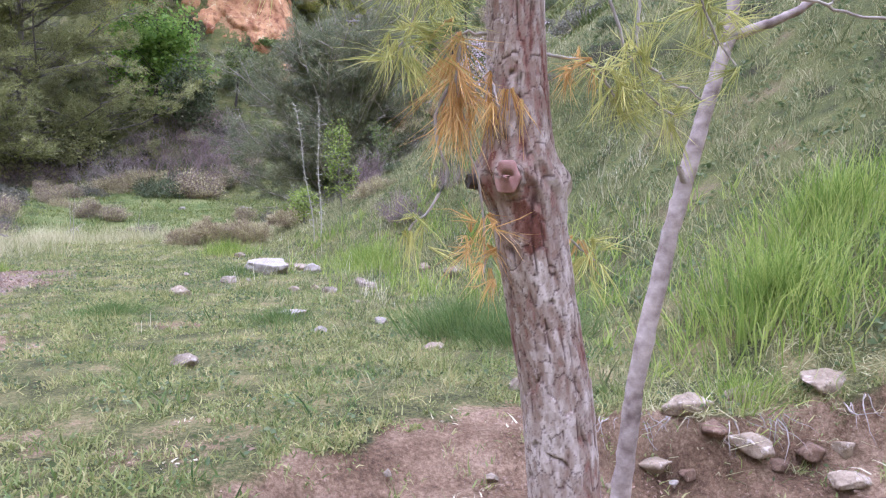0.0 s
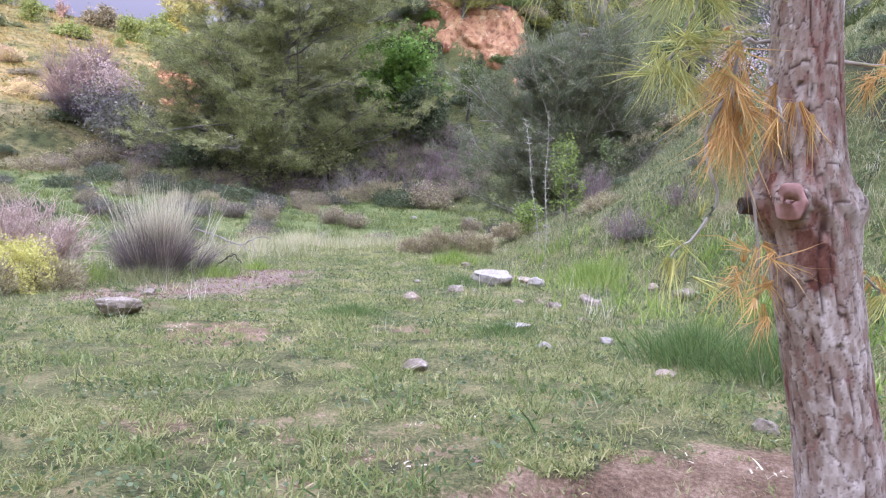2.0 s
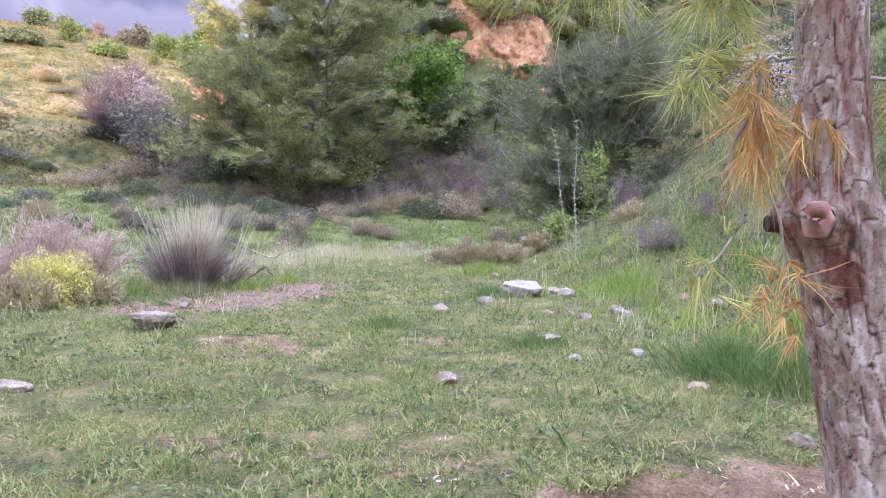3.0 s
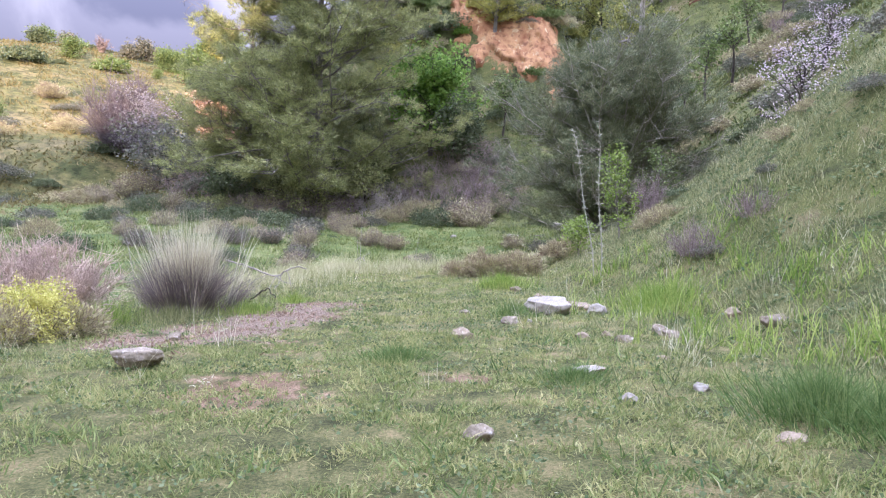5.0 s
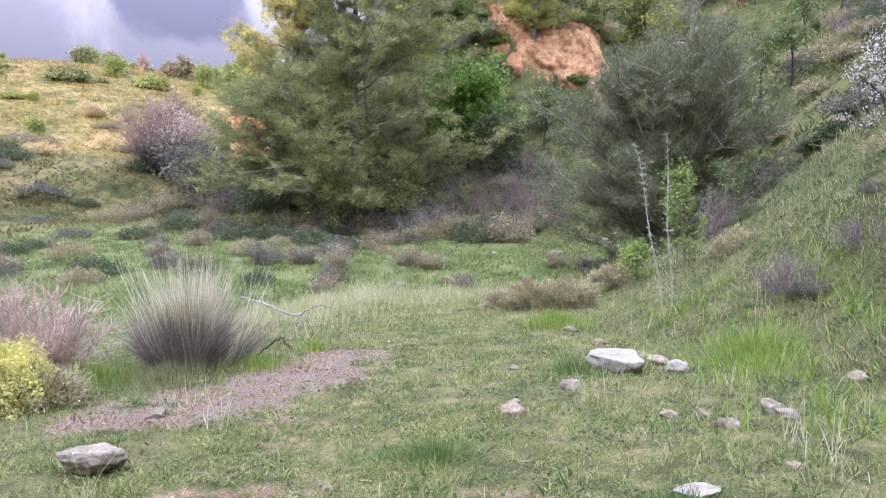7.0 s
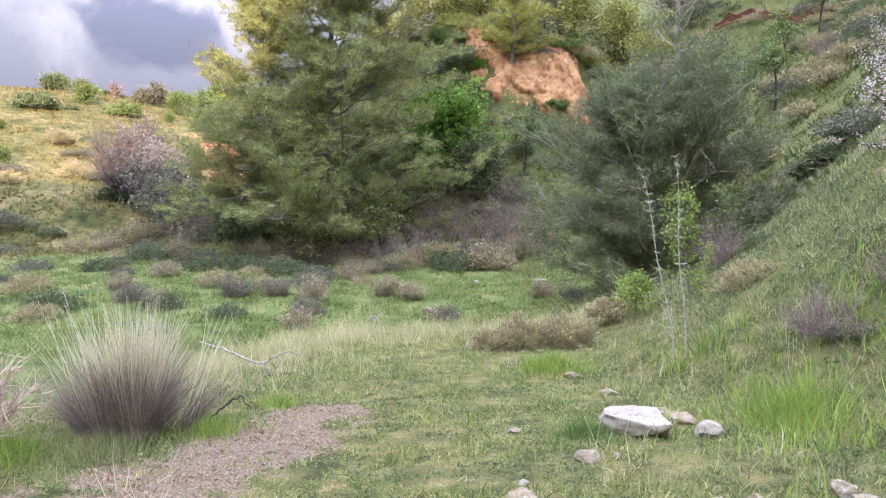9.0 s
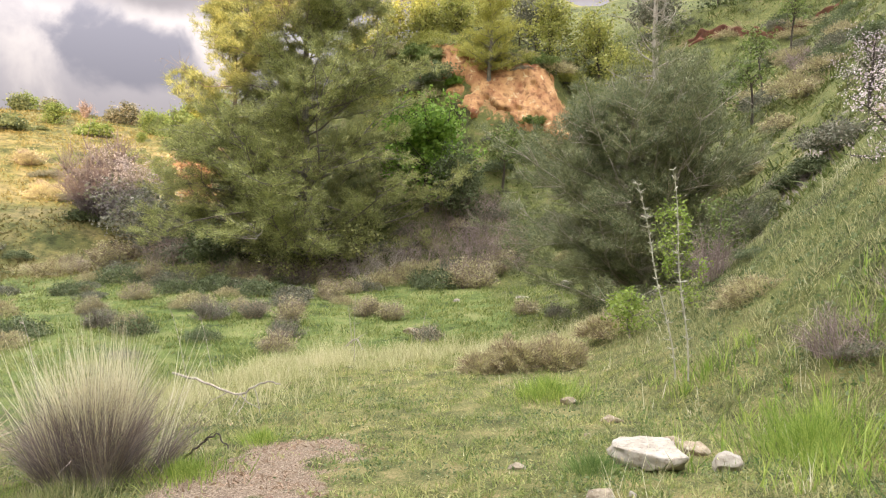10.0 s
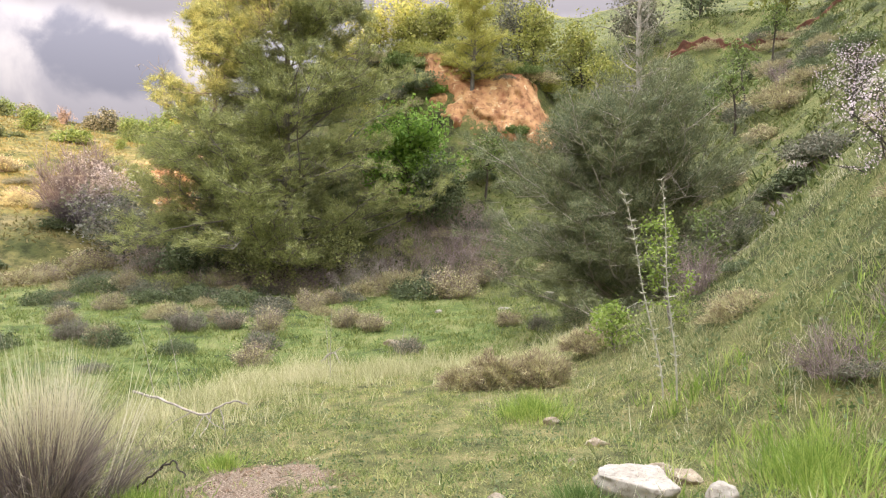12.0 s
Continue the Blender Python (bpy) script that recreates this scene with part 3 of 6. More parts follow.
def leafy_tree(name, place, height, spread, label, category="tree", seed=0, mat="bright_leaf", bark="bark_grey", boughs=16, clumps=12, count=34, leaf=0.16, low=0.25, clump=0.5, trunk=0.14, group="", crown="crown", lean=(0, 0), flat=0.8):
    """A tree or shrub of broad leaves: stem, boughs, twigs and many small leaves in uneven clumps."""
    rng = np.random.RandomState(seed)
    root = thing(name, place, label, category, group)
    z = np.linspace(-0.25, height * 0.75, 8)
    k = np.clip(z / height, 0, 1)
    axis = np.stack([lean[0] * k + 0.08 * height * np.sin(k * 4 + seed) * 0.4, lean[1] * k + 0.04 * height * np.cos(k * 5 + seed), z], 1)
    wood = [tube(axis, trunk * (1 - 0.85 * k), 8)]
    P = []
    for i in range(boughs):
        f = low + (0.72 - low) * (i + rng.uniform(0, 1)) / boughs
        a = i * 2.4 + rng.uniform(-0.6, 0.6)
        base = np.array([np.interp(f, k, axis[:, 0]), np.interp(f, k, axis[:, 1]), f * height])
        ln = spread * (1 - 0.55 * max(0, f - 0.35)) * rng.uniform(0.6, 1.1)
        pts, rad = limb(rng, base, (math.cos(a), math.sin(a), 0.25 + 1.1 * f), ln, trunk * 0.4 * (1 - 0.5 * f), 0.5, 0.18)
        wood.append(tube(pts, rad, 5, False))
        for _ in range(clumps):
            j = rng.randint(2, len(pts))
            c = pts[j] + rng.normal(0, 1, 3) * np.array([1, 1, flat]) * spread * 0.19
            P.append(c)
            wood.append(tube([pts[j], (pts[j] + c) / 2 + rng.normal(0, 0.03, 3), c], [0.02 * trunk / 0.14, 0.014 * trunk / 0.14, 0.006], 3, False))
    P = np.array(P)
    P = np.repeat(P, count, 0) + rng.normal(0, clump * 0.42, (len(P) * count, 3)) * np.array([1, 1, 0.8])
    tri_mesh("trunk", *join(wood), MAT[bark], root, True)
    tri_mesh(crown, *leaves(P, leaf, rng), MAT[mat], root)
    return root


def twig_shrub(name, place, height, spread, label, category="shrub", seed=0, stems=70, mat="purple_twig", thick=0.006, twigs=9, group="", fuzz=0, fuzz_mat="grey_leaf", leaf=0.03, open_=0.55, part_name="branchwork"):
    """A leafless or sparse shrub: a dome of fine branching stems, with small leaves where it has them."""
    rng = np.random.RandomState(seed)
    root = thing(name, place, label, category, group)
    wood, fine, tips = [], [], []
    for i in range(stems):
        a, o = rng.uniform(0, 6.28), abs(rng.normal(0, open_))
        r0 = spread * 0.25 * math.sqrt(rng.uniform())
        d = (math.cos(a) * o * spread / height, math.sin(a) * o * spread / height, 1)
        ln = height * rng.uniform(0.6, 1.08) / (1 + 0.25 * o)
        pts, rad = limb(rng, (math.cos(a) * r0, math.sin(a) * r0, -0.05), d, ln, thick * 1.5, 0.1, 0.13, 6)
        wood.append(tube(pts, rad, 3, False))
        for _ in range(twigs):
            j = rng.randint(1, 6)
            p2, r2 = limb(rng, pts[j], unit(rng.normal(0, 1, 3) + np.array([d[0], d[1], 0.9])), ln * rng.uniform(0.15, 0.4), thick * 0.8, 0.2, 0.2, 3)
            fine.append(tube(p2, r2, 3, False))
            tips.append(p2)
    tagged(tri_mesh(part_name, *join(wood), MAT[mat], root), kind="stuff")
    tagged(tri_mesh("twig_mass", *join(fine), MAT[mat], root), kind="stuff")
    if fuzz:
        T = np.concatenate(tips)
        P = T[rng.randint(0, len(T), fuzz)] + rng.normal(0, 0.02 + spread * 0.03, (fuzz, 3))
        P = P[P[:, 2] > 0]
        tagged(tri_mesh("foliage", *leaves(P, leaf, rng), MAT[fuzz_mat], root), kind="stuff")
    return root


def bramble(place, size, label, seed, mat="purple_twig", stems=260, thick=0.011, group="bare bushes"):
    """A tangle of leafless arching canes that root all over an oval of ground."""
    rng = np.random.RandomState(seed)
    root = thing("bare_bush", place, label, "bush", group)
    sx, sy, h = size
    canes, fine = [], []
    for i in range(stems):
        a, r = rng.uniform(0, 6.28), math.sqrt(rng.uniform())
        x, y = sx * r * math.cos(a), sy * r * math.sin(a)
        top = h * (1 - 0.55 * r * r) * rng.uniform(0.45, 1.1)
        z0 = float(ground_z(place[0] + x, place[1] + y)) - place[2] - 0.05
        d, reach = rng.uniform(0, 6.28), top * rng.uniform(0.5, 1.6)
        k = np.linspace(0, 1, 8)[:, None]
        pts = np.array([x, y, z0]) + k * np.array([math.cos(d), math.sin(d), 0]) * reach + np.sin(k * rng.uniform(1.5, 2.6)) * np.array([0, 0, top]) + rng.normal(0, 0.03 * h, (8, 3))
        canes.append(tube(pts, np.linspace(thick, thick * 0.4, 8), 3, False))
        for _ in range(7):
            p = pts[rng.randint(2, 8)]
            fine.append(tube(*limb(rng, p, rng.normal(0, 1, 3) + np.array([0, 0, 0.6]), h * rng.uniform(0.12, 0.35), thick * 0.55, 0.1, 0.25, 3), 3, False))
    tagged(tri_mesh("branchwork", *join(canes), MAT[mat], root), kind="stuff")
    tagged(tri_mesh("twig_mass", *join(fine), MAT[mat], root), kind="stuff")
    return root


def cushion(name, place, size, label, category="shrub", seed=0, count=9000, mat="heath", leaf=0.05, group="", needle=True, stems=60, stem_mat="bark_grey"):
    """A low rounded bush: inner stems and a dense uneven shell of small leaves."""
    rng = np.random.RandomState(seed)
    root = thing(name, place, label, category, group)
    sx, sy, sz = size
    wood = []
    for i in range(stems):
        d = sphere_dirs(1, rng, 0.05)[0]
        wood.append(tube(*limb(rng, (rng.normal(0, sx * 0.15), rng.normal(0, sy * 0.15), -0.05), d * np.array(size), np.linalg.norm(d * np.array(size)), 0.012 * max(sz, 0.4), 0.1, 0.15, 5), 3, False))
    d = sphere_dirs(count, rng, -0.05)
    lumps = 1 + 0.22 * np.sin(d[:, 0] * 5 + seed) * np.cos(d[:, 1] * 6 + 2 * seed) + 0.15 * np.sin(d[:, 2] * 9 + d[:, 0] * 11) + 0.12 * np.sin(d[:, 1] * 17 + seed)
    P = d * np.array(size) * (lumps * (0.55 + 0.45 * rng.uniform(0, 1, count) ** 0.5))[:, None]
    P[:, 2] = np.abs(P[:, 2])
    tagged(tri_mesh("branchwork", *join(wood), MAT[stem_mat], root), kind="stuff")
    if needle:
        shell = spikes(P, d + rng.normal(0, 0.5, d.shape) + np.array([0, 0, 0.3]), leaf * 1.6 * rng.uniform(0.6, 1.3, count), leaf * 0.3, rng)
    else:
        shell = leaves(P, leaf, rng)
    tagged(tri_mesh("foliage", *shell, MAT[mat], root), kind="stuff")
    return root


def grass_tuft(name, place, height, spread, count, mat, label, seed=0, width=0.006, category="grass tuft", group="", lean=0.5, straw=0, bunches=0):
    rng = np.random.RandomState(seed)
    root = thing(name, place, label, category, group)
    a, r = rng.uniform(0, 6.28, count), np.abs(rng.normal(0, 0.45, count))
    x, y = np.cos(a) * r * spread * 0.55, np.sin(a) * r * spread * 0.55
    D = np.stack([np.cos(a) * r * lean + rng.normal(0, 0.21, count), np.sin(a) * r * lean + rng.normal(0, 0.21, count), np.ones(count)], 1)
    tall = np.ones(count)
    if bunches:
        # an old tussock grows in bunches that lean and stand each its own way
        who = rng.randint(0, bunches, count)
        x, y = x[who] + rng.normal(0, spread * 0.07, count), y[who] + rng.normal(0, spread * 0.07, count)
        D, tall = D[who] + rng.normal(0, 0.17, (count, 3)) * np.array([1, 1, 0.1]), rng.uniform(0.6, 1.15, bunches)[who]
    z = ground_z(place[0] + x, place[1] + y) - place[2] - 0.01
    tagged(tri_mesh("blade_mass", *spikes(np.stack([x, y, z], 1), D, height * tall * rng.uniform(0.45, 1.1, count), width * rng.uniform(0.7, 1.3, count), rng, 0.22), MAT[mat], root), kind="stuff")
    if straw:
        k = rng.randint(0, count, straw)
        tagged(tri_mesh("straw", *spikes(np.stack([x, y, z], 1)[k], D[k] * np.array([0.5, 0.5, 1]), height * rng.uniform(1.05, 1.6, straw), width * 1.3, rng, 0.10), MAT["straw"], root), "pale dry straw stalks", kind="stuff")
    return root


def stone(name, place, size, label, mat="grey_rock", seed=0, group="", turn=0.0, flat_top=0.0, sink=0.36, detail=4, tilt=(0, 0), rough=1.0):
    """A field stone: a worn, chipped block with broken faces, half sunk into the ground."""
    rng = np.random.RandomState(seed)
    bm = bmesh.new()
    bmesh.ops.create_icosphere(bm, subdivisions=detail, radius=1.0)
    planes = [(unit(rng.normal(0, 1, 3)), rng.uniform(0.5, 0.85)) for _ in range(13)]
    for v in bm.verts:
        c = np.array(v.co)
        for n, h in planes:
            over = c @ n - h
            if over > 0:
                c = c - n * over * 0.92
        if flat_top and c[2] > flat_top:
            c[2] = flat_top + (c[2] - flat_top) * 0.12
        q = Vector(c * 2.3) + Vector((seed * 3.1, seed, 0))
        c = c * (1 + 0.16 * noise.noise(q) + rough * (0.08 * noise.noise(q * 2.9) + 0.04 * noise.noise(q * 7)))
        v.co = c * np.array(size) * 0.5
    me = bpy.data.meshes.new(name)
    bm.to_mesh(me)
    bm.free()
    me.polygons.foreach_set("use_smooth", np.ones(len(me.polygons), bool))
    me.materials.append(MAT[mat])
    ob = new(name, me)
    ob.matrix_world = pose(place[0], place[1], place[2] + size[2] * (0.5 - sink), tilt[0], tilt[1], turn)
    return tagged(ob, label, "stone", group)


# ---- ground ----
def spaced(a, b, fine, lo, hi, grow):
    """Grid lines: even from a to b, then ever wider out to lo and hi."""
    mid = list(np.arange(a, b + fine / 2, fine))
    up, s = [mid[-1]], fine
    while up[-1] < hi:
        s *= grow
        up.append(up[-1] + s)
    dn, s = [mid[0]], fine
    while dn[-1] > lo:
        s *= grow
        dn.append(dn[-1] - s)
    return np.array(dn[:0:-1] + mid + up[1:])


def dirt_mask(x, y):
    hollow = 1.25 - ((x - 0.9) / 1.8) ** 2 - ((y - 1.95) / 1.98) ** 2 + 0.25 * waves(x, y, 0.8, 74)
    bank = 0.9 * np.exp(-((y - 3.45 + 0.12 * (x - 2)) / 0.28) ** 2) * sstep(0.9, 1.4, x) * (1 - sstep(2.9, 3.6, x))
    worn = 0.72 * np.exp(-((x + 3.6) / 0.75) ** 2 - ((y - 5.7) / 0.9) ** 2) + 0.75 * np.exp(-((x + 1.94) / 0.45) ** 2 - ((y - 6.47) / 0.22) ** 2) + 0.5 * np.exp(-((x + 1.2) / 0.8) ** 2 - ((y - 3.3) / 0.5) ** 2)
    worn = worn + 0.55 * np.exp(-((x + 2.4) / 0.5) ** 2 - ((y - 3.3) / 0.35) ** 2) + 0.45 * np.exp(-((x + 4.2) / 0.5) ** 2 - ((y - 7.6) / 0.9) ** 2) + 0.3 * np.exp(-((x + 1.5) / 0.3) ** 2 - ((y - 5.0) / 0.25) ** 2)
    crest = sstep(3.46, 3.62, y + 0.10 * (x - 2) + 0.05 * np.sin(x * 9)) * sstep(0.75, 1.2, x)
    return np.clip(np.maximum(np.maximum(hollow * 2.2, bank) * (1 - crest), worn), 0, 1)


def litter_mask(x, y):
    k = np.clip((y - 7.0) / 4.0, 0, 1)
    cx = -5.45 + 0.25 * np.sin((y - 7) * 0.8) - 0.35 * (1 - k)
    w = 1.02 - 0.22 * k
    m = 1.05 - 0.9 * ((x - cx) / w) ** 2 - np.clip(np.abs(y - 9.0) - 1.6, 0, 9) ** 2 * 2 + 0.55 * waves(x, y, 1.1, 72) + 0.4 * waves(x, y, 0.35, 73)
    return np.clip(m, 0, 1)


def cliff_mask(x, y):
    """Where the earth cliff breaks through the hillside: ragged, above zero on the bare face."""
    m = 1.0 - ((x + 13.6) / 7.6) ** 2 - ((y - 53.4 + 0.06 * (x + 14)) / 1.9) ** 2
    m = m - 1.2 * np.exp(-((x + 19.0) / 2.8) ** 2 - ((y - 53.2) / 2.2) ** 2)
    return m - 0.12 + 1.25 * waves(x, y * 1.5, 4.5, 13) + 0.6 * waves(x, y, 1.6, 14)


gx = spaced(-9.5, 4.0, 0.09, -420, 420, 1.045)
gy = spaced(0.0, 19.0, 0.09, -260, 520, 1.035)
X, Y = np.meshgrid(gx, gy, indexing="ij")
Z = ground_z(X, Y)
DM, LM, CM = dirt_mask(X, Y), litter_mask(X, Y), np.clip(cliff_mask(X, Y) * 1.2, 0, 1)
Z = Z - 0.035 * DM + 0.014 * waves(X, Y, 0.31, 5) * (0.4 + DM)
edge_in = sstep(0.2, 4.5, smax(-9.0 - X - 0.08 * (Y - 14), (Y - 18.5 - 2.2 * np.clip(X + 5, 0, 3)) * 0.9, 2.0))
spur_s = 0.94 * X + 0.35 * (Y - 9.0)
HILL = np.maximum(sstep(0.3, 1.6, spur_s), np.maximum(sstep(39, 43, Y) * sstep(-44, -30, X), sstep(0.0, 2.5, 0.96 * (X + 0.6) + 0.275 * (Y - 22.5)) * sstep(20, 24, Y)))
FAR = sstep(42, 56, 0.72 * (-X - 2) + 0.69 * (Y - 4)) * sstep(-22, -34, X)
SCREE = 0.75 * sstep(1.6, 0.2, np.abs(X - 0.9 - 0.42 * (Y - 23.5))) * sstep(21.0, 22.5, Y) * (1 - sstep(29, 31, Y))
nx, ny = X.shape
i, j = np.meshgrid(np.arange(nx - 1), np.arange(ny - 1), indexing="ij")
k0 = i * ny + j
quads = np.stack([k0, k0 + ny, k0 + ny + 1, k0 + 1], -1).reshape(-1, 4)
ground = tri_mesh("ground", np.stack([X, Y, Z], -1).reshape(-1, 3), quads, MAT["ground"], None, True,
                  attrs={"dirt": DM, "litter": LM, "meadow": edge_in, "hill": HILL, "far": FAR, "cliff": CM, "scree": SCREE})
tagged(ground, "grassy valley floor and hillsides with bare patches of earth", "ground", "", "structure")


# ---- grass as one stuff object a kind ----
def sward(name, mat, n, box, keep, height, width, label, seed, lean=0.35, bend=0.2, clump=0.03):
    """Scattered blades over a stretch of the plan, where keep() lets them grow."""
    rng = np.random.RandomState(seed)
    m = n // 9
    x, y = rng.uniform(box[0], box[1], m), rng.uniform(box[2], box[3], m)
    ok = rng.uniform(0, 1, m) < keep(x, y)
    tall = np.repeat(rng.uniform(0.45, 1.45, m)[ok], 9)
    out = np.repeat(rng.uniform(0.5, 1.5, m)[ok], 9) * clump
    x, y = np.repeat(x[ok], 9), np.repeat(y[ok], 9)
    n = len(x)
    x, y = x + rng.normal(0, 1, n) * out, y + rng.normal(0, 1, n) * out
    P = np.stack([x, y, ground_z(x, y) - 0.012], 1)
    D = np.stack([rng.normal(0, lean, n), rng.normal(0, lean, n), np.ones(n)], 1)
    patchy = 0.75 + 0.5 * waves(x, y, 1.3, seed + 3) + 0.3 * waves(x, y, 0.5, seed + 4)
    h = height * tall * np.clip(patchy, 0.3, 1.8) * rng.uniform(0.5, 1.3, n)
    ob = tri_mesh(name, *spikes(P, D, h, width * rng.uniform(0.7, 1.4, n), rng, bend), MAT[mat])
    return tagged(ob, label, "grass", "", "stuff")


def bare(x, y):
    return np.clip(np.maximum(dirt_mask(x, y), litter_mask(x, y)) * (1.1 + 0.5 * waves(x, y, 0.5, 71)), 0, 1)


def edge_of(x, y):
    return sstep(0.2, 4.0, smax(-9.0 - x - 0.08 * (y - 14), (y - 18.5 - 2.2 * np.clip(x + 5, 0, 3)) * 0.9, 2.0))


def spur_of(x, y):
    return 0.94 * x + 0.35 * (y - 9.0)


def track(x, y):
    """The trodden way along the terrace."""
    return np.exp(-((x + 2.9 + 0.28 * (y - 6) + 0.3 * np.sin(y * 0.4)) / 1.1) ** 2)


def gaps(x, y, seed):
    """Bare gaps in the sward, at two sizes."""
    return (waves(x, y, 1.1, seed) + 0.7 * waves(x, y, 0.42, seed + 1) > -0.04) * 0.92 + 0.08


sward("short_grass", "grass", 340000, (-7.5, 2.4, 2.3, 8.5), lambda x, y: (1 - 0.93 * bare(x, y)) * (1 - sstep(-0.1, 0.6, spur_of(x, y))) * gaps(x, y, 21), 0.066, 0.0078, "short worn green grass on the terrace", 11, 0.75, 0.35, 0.028)
sward("grass_clumps", "clump_grass", 60000, (-7.5, 2.4, 2.6, 15), lambda x, y: (1 - bare(x, y)) * (waves(x, y, 1.6, 111) + 0.8 * waves(x, y, 0.6, 112) > 0.16) * (1 - sstep(-0.1, 0.6, spur_of(x, y))) * (1 - 0.6 * track(x, y)), 0.12, 0.010, "darker green grass clumps in the short sward", 33, 0.6, 0.35, 0.045)
sward("dry_flecks", "straw", 6000, (-7.5, 2.4, 2.4, 13), lambda x, y: (waves(x, y, 1.3, 113) + 0.6 * waves(x, y, 0.5, 114) > 0.05) * 0.8, 0.06, 0.009, "bits of dry straw lying in the grass", 34, 3.0, 0.4, 0.05)
sward("short_grass", "grass", 170000, (-9.5, 1.0, 8.5, 20), lambda x, y: (1 - 0.93 * bare(x, y)) * (1 - sstep(-0.1, 0.7, spur_of(x, y))) * (1 - edge_of(x, y)) * gaps(x, y, 23), 0.085, 0.011, "short green grass along the trodden path", 12, 0.6, 0.3, 0.04)
sward("path_side_grass", "slope_grass", 60000, (-6, 2.5, 4.0, 18), lambda x, y: (1 - bare(x, y)) * np.clip(1 - track(x, y) * 1.3, 0, 1) * sstep(-2.8, -0.3, spur_of(x, y)) * (1 - sstep(0.4, 1.2, spur_of(x, y))) * gaps(x, y, 25), 0.17, 0.008, "longer grass at the foot of the slope", 13, 0.45, 0.3, 0.045)
sward("left_side_grass", "slope_grass", 24000, (-9.5, -4.5, 4.0, 14), lambda x, y: (1 - bare(x, y)) * sstep(-5.2, -6.8, x) * gaps(x, y, 26), 0.17, 0.008, "longer grass among the shrubs", 23, 0.45, 0.3, 0.045)
sward("slope_grass", "slope_grass", 230000, (-3.5, 9, 3.4, 21), lambda x, y: sstep(0.0, 0.8, spur_of(x, y)) * (1 - bare(x, y)) * gaps(x, y, 27), 0.20, 0.0095, "long grass and weeds on the slope", 14, 0.5, 0.3, 0.06)
sward("bright_tall_grass", "tall_grass", 36000, (-2.0, 6.5, 3.9, 13.5), lambda x, y: np.exp(-((spur_of(x, y) - 0.75) / 0.95) ** 2) * (0.15 + 0.85 * (waves(x, y, 1.9, 41) > 0.02)) * (1 - bare(x, y)), 0.36, 0.012, "fresh bright green tall grass below the slope", 15, 0.32, 0.25, 0.05)
sward("meadow_grass", "meadow_grass", 140000, (-40, 0, 17, 46), lambda x, y: edge_of(x, y) * (1 - sstep(40, 44, y)) * np.clip(1.2 - np.hypot(x + 10, y - 22) / 34, 0.15, 1) * (1 - sstep(1.5, 3, 0.96 * (x + 0.6) + 0.275 * (y - 22.5))) * ((waves(x, y, 3.4, 29) + 0.8 * waves(x, y, 1.3, 30) > -0.12) * 0.85 + 0.15), 0.25, 0.03, "lush green meadow grass", 16, 0.55, 0.3, 0.15)
sward("dry_edge_grass", "dry_grass", 80000, (-11.5, -2.6, 11.5, 23), lambda x, y: np.exp(-((smax(-9.0 - x - 0.08 * (y - 14), (y - 18.5 - 2.2 * np.clip(x + 5, 0, 3)) * 0.9, 2.0) + 0.3) / 1.2) ** 2) * (0.2 + 0.8 * (waves(x, y, 1.5, 51) > -0.15)), 0.37, 0.0095, "pale yellow dry grass along the terrace edge", 17, 0.3, 0.25, 0.06)
sward("straw_stalks", "straw", 5000, (-9.5, 4, 5, 20), lambda x, y: np.clip(1 - track(x, y) * 1.4, 0, 1) * (1 - bare(x, y)) * (waves(x, y, 2.5, 53) > 0.1), 0.42, 0.005, "thin dry stalks standing in the grass", 24, 0.3, 0.2, 0.08)
sward("hill_grass", "hill_grass", 150000, (-32, 24, 20, 62), lambda x, y: np.maximum(sstep(0.5, 2.5, 0.96 * (x + 0.6) + 0.275 * (y - 22.5)), sstep(40, 43, y)) * ((waves(x, y, 3.1, 61) + 0.8 * waves(x, y, 1.2, 62) > 0.0) * 0.9 + 0.1) * (1 - np.clip(cliff_mask(x, y), 0, 1)), 0.34, 0.06, "rough grass and herbs on the hillside", 18, 0.7, 0.3, 0.22)
sward("far_hill_grass", "far_grass", 80000, (-110, -30, 30, 120), lambda x, y: sstep(42, 52, 0.72 * (-x - 2) + 0.69 * (y - 4)) * (waves(x, y, 9, 63) + 0.8 * waves(x, y, 3.5, 64) > -0.05), 0.42, 0.13, "dry grass on the far hill", 20, 0.7, 0.3, 0.7)
sward("leaf_litter", "litter", 48000, (-7.5, -4, 6, 12), lambda x, y: litter_mask(x, y) * 0.9 + 0.02, 0.05, 0.016, "dead leaves and straw on bare ground", 19, 2.5, 0.4, 0.05)
sward("earth_crumbs", "litter", 5000, (-1.5, 3, 1.5, 4.2), lambda x, y: dirt_mask(x, y), 0.022, 0.010, "straw and crumbs on the bare earth", 25, 2.5, 0.4, 0.05)


def clover(n, box, keep, size, label, seed):
    rng = np.random.RandomState(seed)
    x, y = rng.uniform(box[0], box[1], n), rng.uniform(box[2], box[3], n)
    ok = rng.uniform(0, 1, n) < keep(x, y)
    x, y = x[ok], y[ok]
    P = np.stack([x, y, ground_z(x, y) + rng.uniform(0.0, 0.05, len(x))], 1)
    tagged(tri_mesh("low_weeds", *leaves(P, size, rng, 0.1), MAT["clover"]), label, "weeds", "", "stuff")


